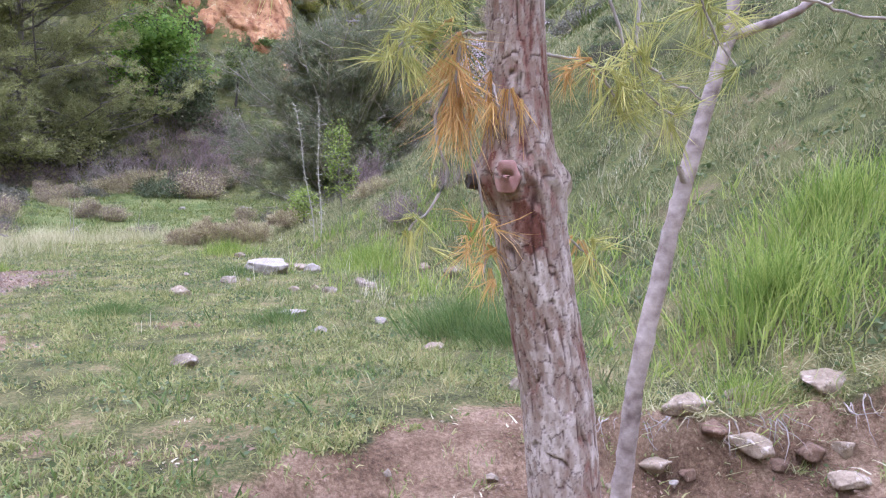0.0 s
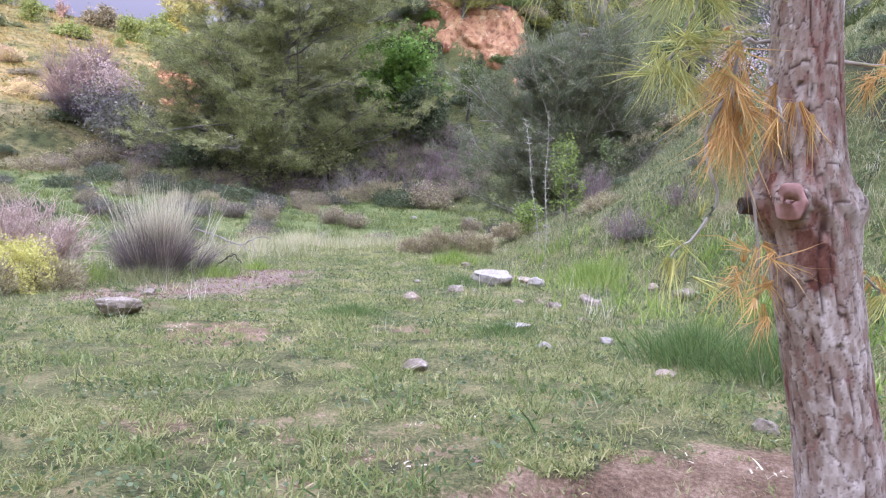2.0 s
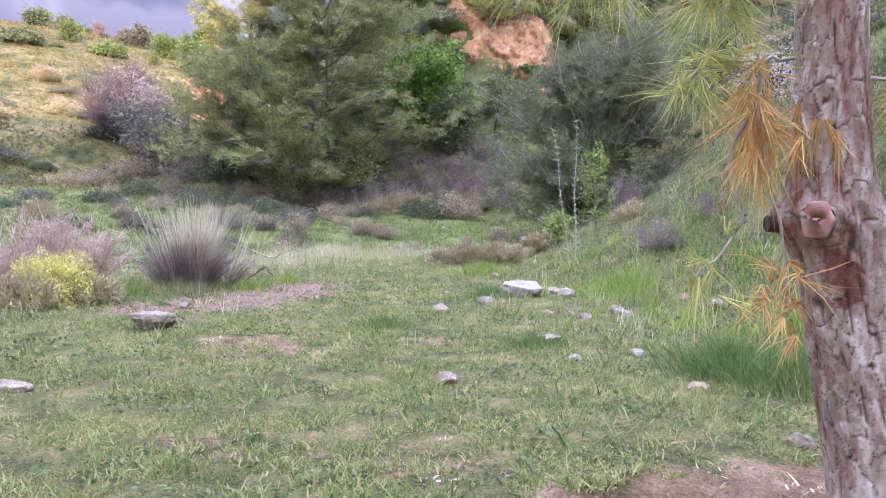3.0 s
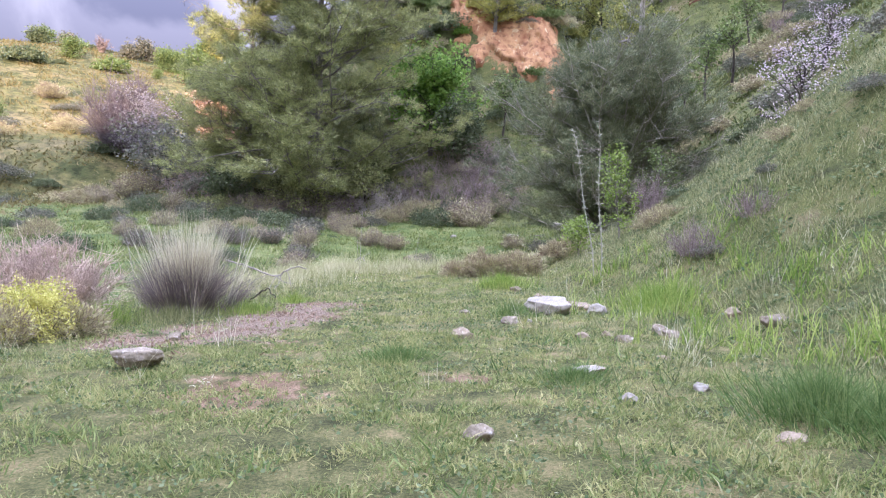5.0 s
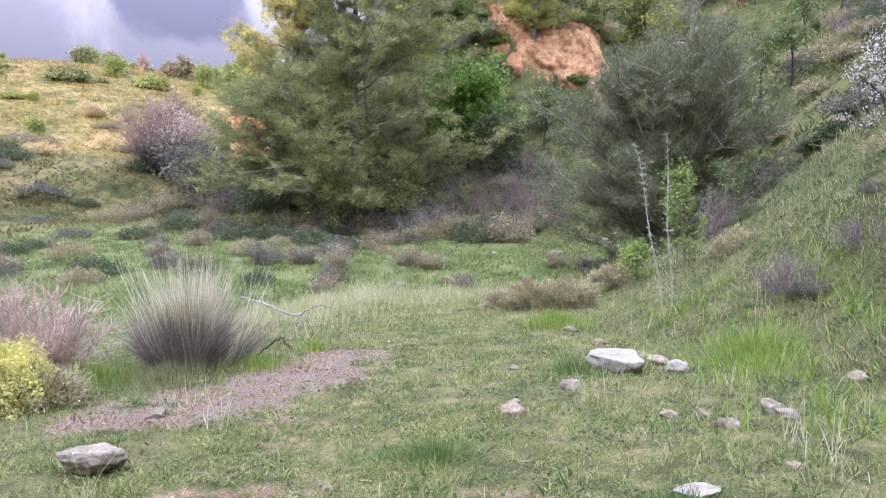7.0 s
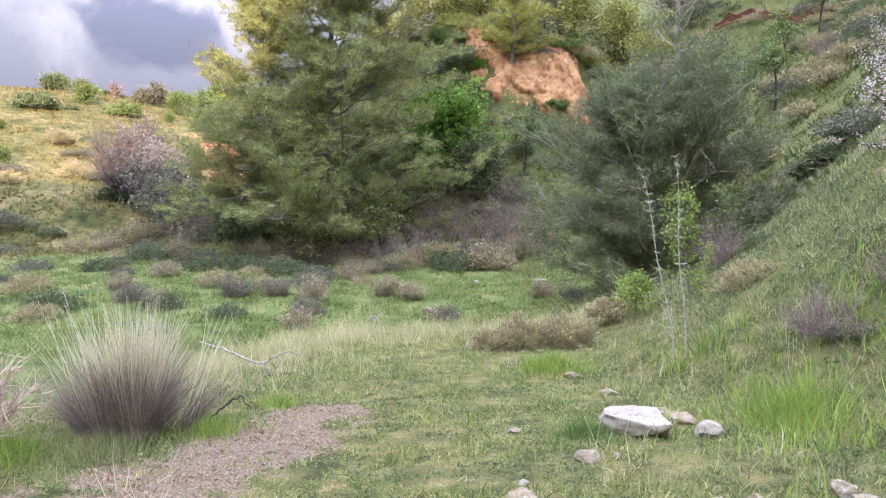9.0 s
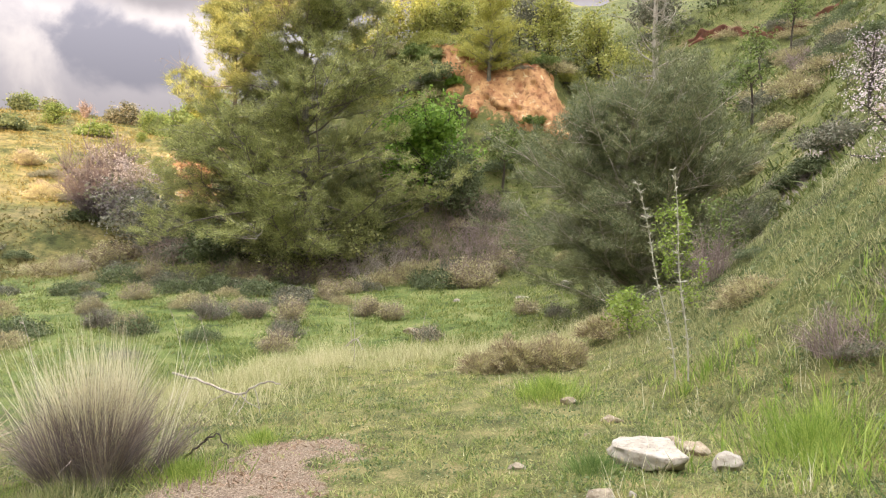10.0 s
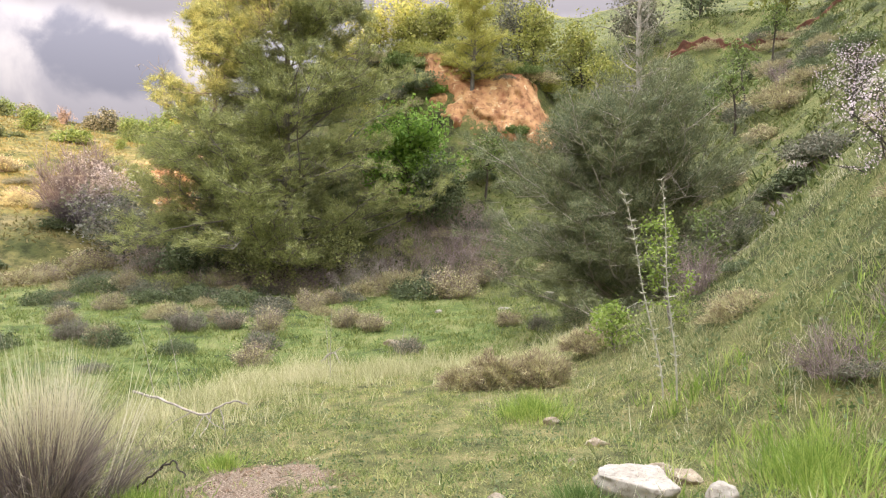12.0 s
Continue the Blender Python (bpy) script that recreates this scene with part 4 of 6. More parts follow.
clover(60000, (-8.5, 3, 2.3, 14), lambda x, y: (waves(x, y, 1.4, 81) + 0.5 * waves(x, y, 0.5, 82) > 0.12) * (1 - bare(x, y)) * 0.9, 0.032, "low broad-leaved weeds among the grass", 31)
clover(50000, (-2, 8, 3.5, 18), lambda x, y: (waves(x, y, 1.1, 83) > 0.05) * sstep(0.2, 0.8, spur_of(x, y)) * (1 - bare(x, y)), 0.06, "leafy weeds on the slope", 32)


# ---- the earth cliff ----
def earth_cliff():
    x, y = np.meshgrid(np.arange(-24.5, -5.5, 0.11), np.arange(49.0, 57.5, 0.07), indexing="ij")
    z = ground_z(x, y)
    m = cliff_mask(x, y)
    gully = np.abs(vnoise(x * 0.55, z * 0.16, 91) - 0.5) + 0.5 * np.abs(vnoise(x * 1.3, z * 0.4, 92) - 0.5)
    rough = 1.5 * np.clip(gully, 0, 0.4) + 0.5 * vnoise(x * 1.1, z * 1.0, 93) + 0.28 * vnoise(x * 2.9, z * 2.4, 94) + 0.12 * vnoise(x * 6, z * 5, 95)
    m = m + 0.9 * (vnoise(x * 1.6, z * 1.6, 96) - 0.5) + 0.5 * (vnoise(x * 4, z * 4, 97) - 0.5)
    out = np.where(m > 0, 0.10 + 0.9 * (rough - 0.55) * np.clip(m * 2, 0, 1) * 0.6 + 0.15 * vnoise(x * 9, z * 8, 98) * np.clip(m * 4, 0, 1), np.clip(m, -0.5, 0) * 1.6 + 0.1)
    V = np.stack([x, y - out * 0.85, z + out * 0.35 - 0.12], -1).reshape(-1, 3)
    nx, ny = x.shape
    i, j = np.meshgrid(np.arange(nx - 1), np.arange(ny - 1), indexing="ij")
    k = i * ny + j
    ob = tri_mesh("cliff", V, np.stack([k, k + ny, k + ny + 1, k + 1], -1).reshape(-1, 4), MAT["cliff"], None, True)
    tagged(ob, "bare orange earth cliff broken out of the hillside", "cliff", "", "structure")


earth_cliff()


def red_band():
    """Strip of red earth along the upper track."""
    x, d = np.meshgrid(np.arange(0.5, 20, 0.12), np.linspace(-1, 1, 22), indexing="ij")
    y = 57.6 - 0.12 * (x - 6) + 0.5 * np.sin(x * 0.8) + d * (0.45 + 0.4 * waves(x, 0 * x, 3.0, 96))
    h = (1 - d ** 2) * (0.18 + 0.5 * waves(x, d, 1.4, 95) + 0.2 * vnoise(x * 4, d * 4, 97)) - 0.10
    V = np.stack([x, y - h * 0.6, ground_z(x, y) + h], -1).reshape(-1, 3)
    nx, ny = x.shape
    i, j = np.meshgrid(np.arange(nx - 1), np.arange(ny - 1), indexing="ij")
    k = i * ny + j
    tagged(tri_mesh("earth_bank", V, np.stack([k, k + ny, k + ny + 1, k + 1], -1).reshape(-1, 4), MAT["red_earth"], None, True), "strip of red earth high on the hillside", "bank", "", "structure")


red_band()


# ---- the near pine with its cut knot ----
def near_pine():
    rng = np.random.RandomState(4)
    root = thing("pine_tree", (0.36, 1.72, -0.16), "young pine trunk with grey-pink plated bark and drooping needles", "pine tree")
    o = np.array([0.36, 1.72, -0.16])
    zs = np.array([-0.35, 0.34, 0.447, 0.692, 0.953, 1.10, 1.18, 1.26, 1.393, 1.576, 1.9, 2.6, 3.6])
    xs = np.array([0.42, 0.349, 0.327, 0.293, 0.236, 0.205, 0.186, 0.176, 0.166, 0.153, 0.14, 0.15, 0.2])
    rs = np.array([0.115, 0.090, 0.083, 0.080, 0.079, 0.083, 0.091, 0.076, 0.066, 0.060, 0.055, 0.045, 0.028])
    nz, na = 760, 150
    z = np.concatenate([np.linspace(-0.35, 1.95, nz - 40), np.linspace(1.96, 3.6, 40)])
    ax, r0 = np.interp(z, zs, xs), np.interp(z, zs, rs)
    ker = np.ones(31) / 31
    ax[15:-15] = np.convolve(ax, ker, "valid")
    r0[15:-15] = np.convolve(r0, ker, "valid")
    th = np.arange(na) / na * 6.28318
    T, ZZ = np.meshgrid(th, z)
    # bark: overlapping angular scales, each tilted a little, over deeper upright cracks
    U = T / 6.28318

    def scales(cells, tall, seed, jitter=0.85):
        u = U * cells + 0.5 * (vnoise(U * 9, ZZ * 14, seed, 9) - 0.5)
        v = ZZ / tall + 0.9 * (vnoise(U * 13, ZZ * 20, seed + 1, 13) - 0.5)
        r1 = np.random.RandomState(seed).uniform(0, 1, (4, cells, 512))
        iu, iv = np.floor(u).astype(int), np.floor(v).astype(int)
        f1, f2, who, lean = np.full(u.shape, 9.0), np.full(u.shape, 9.0), np.zeros(u.shape), np.zeros(u.shape)
        for du in (-1, 0, 1):
            for dv in (-1, 0, 1):
                cu, cv = (iu + du) % cells, (iv + dv) % 512
                dx = iu + du + 0.5 + jitter * (r1[0][cu, cv] - 0.5) - u
                dy = iv + dv + 0.5 + jitter * (r1[1][cu, cv] - 0.5) - v
                d = np.abs(dx) * 0.75 + np.abs(dy) * 0.55 + 0.35 * np.hypot(dx, dy)
                near = d < f1
                f2 = np.where(near, f1, np.minimum(f2, d))
                who, lean = np.where(near, r1[2][cu, cv], who), np.where(near, -dy, lean)
                f1 = np.where(near, d, f1)
        return f2 - f1, who, lean
    g1, w1, l1 = scales(15, 0.085, 11)
    g2, w2, l2 = scales(40, 0.026, 21)
    ridge = np.abs(vnoise(U * 13, ZZ * 6, 8, 13) - 0.5) + 0.35 * np.abs(vnoise(U * 30, ZZ * 13, 9, 30) - 0.5)
    crack = sstep(0.008, 0.06, ridge)
    grain = 0.5 * vnoise(U * 46, ZZ * 26, 14, 46) + 0.3 * vnoise(U * 100, ZZ * 70, 15, 100) + 0.2 * vnoise(U * 22, ZZ * 9, 16, 22)
    plate = (0.2 + 0.8 * crack) * (0.14 + 0.86 * sstep(0.005, 0.075, g1)) * (0.45 + 0.55 * sstep(0.0, 0.10, g2))
    rad = r0[:, None] - 0.001 + 0.0026 * sstep(0.0, 0.05, g1) * (0.5 + w1) + 0.0012 * l1 + 0.0011 * w2 + 0.0007 * l2 + 0.0080 * (crack - 1) + 0.0065 * (grain - 0.5)
    front = np.exp(-((ZZ - 1.09) / 0.05) ** 2) * np.exp(-(((T - 4.55 + 3.1416) % 6.28318 - 3.1416) / 0.35) ** 2)
    hid = np.clip(0.40 + 0.26 * (w1 - 0.5) + 0.34 * (w2 - 0.5) + 0.9 * (grain - 0.42) + 0.4 * (vnoise(U * 4, ZZ * 5, 12, 4) - 0.5) - 0.9 * front, 0, 1)
    # swelling round the knot
    rad = rad + 0.026 * np.exp(-((ZZ - 1.185) / 0.042) ** 2) * (0.5 + 0.5 * np.cos(T * 2 - 1.0)) + 0.006 * np.exp(-((ZZ - 1.19) / 0.05) ** 2) * np.sin(T * 9 + ZZ * 60)
    V = np.stack([ax[:, None] + rad * np.cos(T) - o[0], 1.72 + rad * np.sin(T) - o[1], ZZ - o[2]], -1).reshape(-1, 3)
    a, b = np.meshgrid(np.arange(nz - 1), np.arange(na), indexing="ij")
    p, q = a * na + b, a * na + (b + 1) % na
    tri_mesh("trunk", V, np.stack([p, q, q + na, p + na], -1).reshape(-1, 4), MAT["bark_plates"], root, True, attrs={"plate": plate, "shade": hid})
    # cut branch stubs at the knot: a thick collar with a sawn face, and a dark snag
    def stub(name, at, d, ln, r, mat, face, seed):
        d = unit(np.array(d))
        pts = np.array([np.array(at) - o + d * ln * f for f in np.linspace(-0.6, 1.0, 16)])
        g = tube(pts, r * np.interp(np.linspace(0, 1, 16), [0, 0.4, 0.75, 0.92, 1.0], [1.9, 1.35, 1.08, 1.02, 0.95]), 28)
        V = g[0].copy()
        for k in range(len(V)):
            q = Vector(V[k] * 42) + Vector((seed * 7.0, 0, 0))
            V[k] += r * (0.28 * noise.noise(q) + 0.14 * noise.noise(q * 2.7)) * unit(V[k] - pts[0])
        pl = np.array([0.7 + 0.5 * noise.noise(Vector(q * 120)) for q in V])
        part = tri_mesh(name, V, g[1], MAT[mat], root, True, attrs={"plate": np.clip(pl, 0, 1), "shade": np.clip(pl * 0.6, 0, 1)})
        if face:
            f2 = tube([pts[-1] - d * 0.006, pts[-1] + d * 0.003, pts[-1] + d * 0.005, pts[-1] + d * 0.006], [r * 1.02, r * 0.98, r * 0.85, r * 0.2], 24)
            W = f2[0] + 0.12 * r * np.sin(f2[0] * 170)
            tri_mesh("cut_face", W, f2[1], MAT["cut_wood"], part, True, "reddish sawn wood")
    stub("branch_stub", (0.160, 1.665, 1.182), (-0.42, -0.88, 0.06), 0.048, 0.033, "bark_plates", True, 1)
    stub("dead_snag", (0.130, 1.70, 1.178), (-0.95, -0.25, -0.05), 0.070, 0.017, "bark_dark", False, 2)
    stub("branch_stub", (0.232, 1.675, 1.188), (0.8, -0.55, 0.2), 0.022, 0.020, "bark_plates", False, 3)
    # twigs that carry the needles
    lines = [
        [(0.12, 1.72, 1.50), (0.03, 1.70, 1.495), (-0.03, 1.68, 1.45)],
        [(0.03, 1.70, 1.495), (0.03, 1.68, 1.40), (0.045, 1.67, 1.30), (0.075, 1.66, 1.20), (0.10, 1.66, 1.05), (0.105, 1.66, 0.98)],
        [(0.13, 1.72, 2.0), (0.0, 1.70, 1.85), (-0.04, 1.69, 1.62), (-0.06, 1.68, 1.53), (-0.095, 1.67, 1.45)],
        [(0.03, 1.68, 1.40), (-0.02, 1.66, 1.30), (0.02, 1.65, 1.18), (-0.03, 1.64, 1.10), (-0.06, 1.63, 1.07)],
        [(-0.04, 1.69, 1.62), (-0.14, 1.66, 1.68), (-0.26, 1.64, 1.66), (-0.36, 1.62, 1.62)],
        [(0.16, 1.75, 2.05), (-0.10, 1.72, 1.95), (-0.28, 1.70, 1.80), (-0.42, 1.66, 1.70)],
        [(0.2, 1.74, 1.47), (0.29, 1.74, 1.46), (0.36, 1.73, 1.43), (0.40, 1.72, 1.37)],
        [(0.17, 1.74, 1.9), (0.33, 1.74, 1.70), (0.40, 1.73, 1.50), (0.45, 1.72, 1.40), (0.52, 1.71, 1.34)],
        [(0.21, 1.76, 1.10), (0.28, 1.78, 1.10), (0.33, 1.78, 1.04), (0.38, 1.78, 1.00)],
        [(0.17, 1.74, 2.1), (0.40, 1.76, 1.95), (0.55, 1.76, 1.72), (0.60, 1.74, 1.55), (0.66, 1.72, 1.46)],
        [(0.10, 1.70, 1.42), (0.09, 1.64, 1.40), (0.115, 1.62, 1.33)],
    ]
    for ln in lines:
        pts = np.array(ln) - o
        s = np.linspace(0, len(pts) - 1, 14)
        pts = np.stack([np.interp(s, np.arange(len(pts)), pts[:, c]) for c in range(3)], 1) + rng.normal(0, 0.003, (14, 3))
        tri_mesh("twig", *tube(pts, np.linspace(0.0048, 0.0022, 14), 6), MAT["dead_wood"], root, True)

    def spray(name, centres, n, ln, mat, down, label):
        """Bundles of long needles that hang from a twig's end."""
        C, pull = np.array(centres) - o, (0.95 if mat == "dead_needles" else 0.45) * down
        P, D = [], []
        for _ in range(max(5, n // 11)):
            c = C[rng.randint(len(C))] + rng.normal(0, 0.018, 3)
            d = unit(sphere_dirs(1, rng)[0] + np.array([0, -0.05, -pull]))
            k = rng.randint(7, 15)
            P.append(c + d * rng.uniform(0, 0.025) + rng.normal(0, 0.002, (k, 3))), D.append(d + rng.normal(0, 0.20, (k, 3)) + np.array([0, 0, -0.15]))
        P, D = np.concatenate(P), np.concatenate(D)
        n = len(P)
        tri_mesh(name, *spikes(P, D, ln * rng.uniform(0.5, 1.15, n), 0.0024, rng, 0.16), MAT[mat], root, False, label)

    def along(a, b, k):
        return [tuple(np.array(a) + (np.array(b) - np.array(a)) * f) for f in np.linspace(0, 1, k)]
    spray("dead_needles", along((0.025, 1.68, 1.49), (0.035, 1.67, 1.33), 7), 460, 0.145, "dead_needles", 1.15, "rust-orange dead needles hanging from the twig")
    spray("dead_needles", along((0.09, 1.66, 1.09), (0.105, 1.65, 1.0), 4), 190, 0.10, "dead_needles", 0.6, "rust-orange dead needles at the twig's end")
    spray("dead_needles", [(0.115, 1.62, 1.35), (0.12, 1.62, 1.38)], 120, 0.11, "dead_needles", 1.6, "rust-orange dead needles against the bark")
    spray("dead_needles", [(0.29, 1.74, 1.46), (0.34, 1.73, 1.44), (0.33, 1.78, 1.06)], 150, 0.10, "dead_needles", 1.0, "rust-orange dead needles beside the trunk")
    spray("needles", along((-0.09, 1.67, 1.45), (-0.05, 1.68, 1.50), 4), 300, 0.13, "near_needles", 1.0, "yellow-green needles")
    spray("needles", [(-0.06, 1.63, 1.08), (-0.04, 1.64, 1.11)], 100, 0.11, "near_needles", 1.0, "yellow-green needles")
    spray("needles", along((-0.04, 1.69, 1.62), (-0.12, 1.67, 1.64), 4) + along((0.0, 1.70, 1.85), (-0.04, 1.69, 1.62), 6), 560, 0.16, "near_needles", 0.6, "green needles")
    spray("needles", along((-0.26, 1.64, 1.68), (-0.42, 1.62, 1.66), 5), 260, 0.15, "near_needles", 0.9, "green needles hanging into view")
    spray("needles", along((-0.20, 1.70, 1.86), (-0.42, 1.66, 1.72), 5), 300, 0.17, "near_needles", 0.8, "green needles hanging into view")
    spray("needles", along((0.40, 1.73, 1.50), (0.52, 1.71, 1.35), 5), 380, 0.13, "near_needles", 0.5, "green needles")
    spray("needles", along((0.36, 1.73, 1.43), (0.41, 1.72, 1.36), 3), 240, 0.12, "near_needles", 0.8, "green needles")
    spray("needles", along((0.55, 1.76, 1.72), (0.66, 1.72, 1.46), 5), 330, 0.13, "near_needles", 0.6, "green needles")
    spray("needles", [(0.38, 1.78, 1.01), (0.35, 1.78, 1.05), (0.37, 1.78, 1.03)], 120, 0.11, "near_needles", 1.3, "yellowing needles")
    spray("needles", along((0.17, 1.74, 1.9), (0.35, 1.74, 1.68), 5), 300, 0.16, "near_needles", 0.7, "green needles")
    return root


near_pine()


def slender_tree():
    """The slender forked tree with smooth pale bark."""
    rng = np.random.RandomState(8)
    o = np.array([0.60, 2.15, -0.12])
    root = thing("slender_tree", tuple(o), "slender forked young tree with smooth pale grey bark", "tree")

    def line(pts, r, n=40, k=0.004):
        pts = np.array(pts) - o
        s = np.linspace(0, len(pts) - 1, n)
        out = np.stack([np.interp(s, np.arange(len(pts)), pts[:, c]) for c in range(3)], 1)
        out[2:-2] = (out[:-4] + out[1:-3] + out[2:-2] + out[3:-1] + out[4:]) / 5
        rr = np.interp(s, np.arange(len(pts)), r) * (1 + 0.10 * np.maximum(0, np.sin(np.arange(n) * 0.9)) ** 6)
        return tube(out + rng.normal(0, k * 0.3, out.shape), rr, 14)
    tri_mesh("trunk", *line([(0.57, 2.15, -0.3), (0.587, 2.15, 0.16), (0.607, 2.15, 0.30), (0.622, 2.15, 0.575), (0.657, 2.15, 0.812), (0.706, 2.15, 1.079), (0.738, 2.15, 1.227), (0.788, 2.15, 1.455), (0.837, 2.15, 1.632), (0.85, 2.16, 1.80), (0.87, 2.17, 2.2), (0.9, 2.2, 2.8)],
                            [0.036, 0.031, 0.029, 0.026, 0.027, 0.024, 0.025, 0.021, 0.019, 0.016, 0.013, 0.007], 90), MAT["bark_pale"], root, True)
    tri_mesh("limb", *line([(0.835, 2.15, 1.625), (0.90, 2.14, 1.645), (1.012, 2.13, 1.695), (1.09, 2.12, 1.76), (1.25, 2.1, 1.95), (1.4, 2.05, 2.3)], [0.015, 0.014, 0.012, 0.011, 0.008, 0.004], 40), MAT["bark_pale"], root, True)
    tri_mesh("branch_stub", *line([(0.735, 2.14, 1.20), (0.712, 2.13, 1.225), (0.704, 2.125, 1.25)], [0.012, 0.010, 0.008], 8), MAT["dead_wood"], root, True)
    for pts in ([(0.84, 2.12, 1.80), (0.94, 2.08, 1.74), (1.06, 2.05, 1.70), (1.16, 2.03, 1.66), (1.30, 2.0, 1.66), (1.45, 1.98, 1.70)],
                [(0.60, 2.0, 1.95), (0.62, 2.0, 1.75), (0.68, 2.0, 1.62), (0.74, 2.02, 1.56), (0.80, 2.02, 1.60)],
                [(1.06, 2.05, 1.70), (1.12, 2.05, 1.78), (1.2, 2.04, 1.80)],
                [(0.50, 2.0, 1.90), (0.52, 1.98, 1.70), (0.50, 1.96, 1.55), (0.56, 1.96, 1.47), (0.70, 1.97, 1.42)]):
        tri_mesh("twig", *line(pts, [0.004] * (len(pts) - 1) + [0.002], 24, 0.01), MAT["dead_wood"], root, True)


slender_tree()

# ---- stones ----
def field_stone(x, y, size, label, mat="grey_rock", seed=0, **more):
    return stone("stone", on_ground(x, y), size, label, mat, seed, more.pop("group", "stones by the path"), **more)


field_stone(-4.93, 6.15, (0.56, 0.36, 0.32), "flat-topped grey stone block with lichen on the grass", "grey_rock", 3, turn=25, flat_top=0.26, sink=0.10, detail=5)
field_stone(-1.90, 10.40, (0.80, 0.62, 0.38), "large pale limestone slab lying in the grass", "white_rock", 5, turn=-25, flat_top=0.42, sink=0.24, detail=5, tilt=(10, 0), rough=0.3)
field_stone(-1.32, 10.32, (0.34, 0.26, 0.20), "pale limestone lump beside the slab", "white_rock", 6, turn=30, sink=0.2, rough=0.4)
field_stone(-1.55, 10.85, (0.40, 0.26, 0.16), "tan stone behind the slab", "tan_rock", 7, turn=10)
field_stone(-1.75, 11.1, (0.26, 0.2, 0.12), "tan stone behind the slab", "tan_rock", 8)
field_stone(-2.55, 8.32, (0.25, 0.2, 0.17), "pale rough stone in the grass", "tan_rock", 9)
field_stone(-2.26, 9.45, (0.24, 0.18, 0.16), "grey stone in the grass", "grey_rock", 10)
field_stone(-1.08, 6.80, (0.42, 0.25, 0.14), "flat pale stone half buried in grass", "white_rock", 11, turn=15, flat_top=0.4, sink=0.35)
field_stone(-0.87, 8.38, (0.28, 0.22, 0.15), "grey stone in the grass", "grey_rock", 12)
field_stone(-0.52, 8.95, (0.34, 0.24, 0.2), "broken grey stone in the grass", "grey_rock", 13, turn=40)
field_stone(-0.42, 8.75, (0.24, 0.16, 0.12), "broken grey stone in the grass", "grey_rock", 14)
field_stone(-1.07, 8.70, (0.16, 0.13, 0.1), "small tan stone in the grass", "tan_rock", 15)
field_stone(-1.31, 8.57, (0.2, 0.14, 0.1), "small tan stone in the grass", "tan_rock", 16)
field_stone(-0.22, 6.46, (0.14, 0.11, 0.1), "small pale stone in the grass", "white_rock", 17)
field_stone(-0.71, 6.02, (0.15, 0.1, 0.12), "small pale stone in the grass", "white_rock", 18)
field_stone(0.62, 9.06, (0.36, 0.26, 0.2), "grey stone at the foot of the slope", "grey_rock", 19)
field_stone(0.28, 9.85, (0.26, 0.2, 0.14), "grey stone at the foot of the slope", "tan_rock", 20)
field_stone(-0.49, 7.44, (0.18, 0.12, 0.08), "small tan stone in the grass", "tan_rock", 21)
field_stone(-5.55, 7.44, (0.2, 0.17, 0.17), "small dark stone on the leaf litter", "grey_rock", 22)
field_stone(-2.95, 13.15, (0.22, 0.17, 0.13), "pale stone in the grass", "tan_rock", 23)
field_stone(-2.35, 12.1, (0.3, 0.2, 0.12), "pale stone in the grass", "tan_rock", 24)
field_stone(-2.55, 11.3, (0.12, 0.1, 0.08), "small tan stone in the grass", "tan_rock", 25)
field_stone(-3.05, 10.2, (0.2, 0.14, 0.08), "low grey stone in the path", "grey_rock", 26, sink=0.4)
field_stone(-2.05, 9.55, (0.1, 0.08, 0.07), "small pale stone in the grass", "white_rock", 27)
field_stone(-2.65, 8.75, (0.1, 0.08, 0.07), "small pale stone in the grass", "white_rock", 28)
field_stone(-4.2, 3.85, (0.32, 0.2, 0.14), "bluish grey stone in the grass", "grey_rock", 29)
field_stone(-1.52, 5.02, (0.2, 0.13, 0.12), "dark stone in the grass", "grey_rock", 30)
field_stone(0.66, 4.24, (0.18, 0.13, 0.12), "grey stone at the edge of the hollow", "grey_rock", 31)
field_stone(0.37, 3.24, (0.09, 0.07, 0.06), "small grey stone on bare earth", "grey_rock", 32)
field_stone(2.02, 3.22, (0.26, 0.16, 0.09), "pale flat stone in the earth bank", "tan_rock", 33, turn=20, sink=0.4)
field_stone(1.42, 3.62, (0.26, 0.2, 0.15), "pale stone in the earth bank", "tan_rock", 34)
field_stone(2.15, 3.62, (0.3, 0.24, 0.14), "tan stone in the earth bank", "tan_rock", 35, sink=0.5)
field_stone(1.28, 3.40, (0.06, 0.05, 0.05), "small white pebble on bare earth", "white_rock", 36)
field_stone(1.75, 3.75, (0.26, 0.2, 0.16), "tan stone in the earth bank", "tan_rock", 37)
field_stone(0.2, 5.3, (0.24, 0.15, 0.1), "flat stone overgrown with grass", "tan_rock", 38, sink=0.55)
field_stone(-5.95, 38.3, (0.75, 0.5, 0.5), "white boulder at the far side of the meadow", "white_rock", 40, group="stones in the meadow")
field_stone(-10.6, 35.1, (0.45, 0.3, 0.25), "white stone in the meadow", "white_rock", 41, group="stones in the meadow")
field_stone(-7.6, 35.4, (0.9, 0.3, 0.2), "long pale stone in the meadow", "white_rock", 42, group="stones in the meadow", turn=35)
field_stone(-3.7, 30.8, (1.0, 0.6, 0.4), "grey boulder under the dark pine", "grey_rock", 43, group="stones in the meadow")
field_stone(-10.1, 27.6, (0.7, 0.5, 0.4), "tan stone at the end of the path", "tan_rock", 44, group="stones in the meadow")
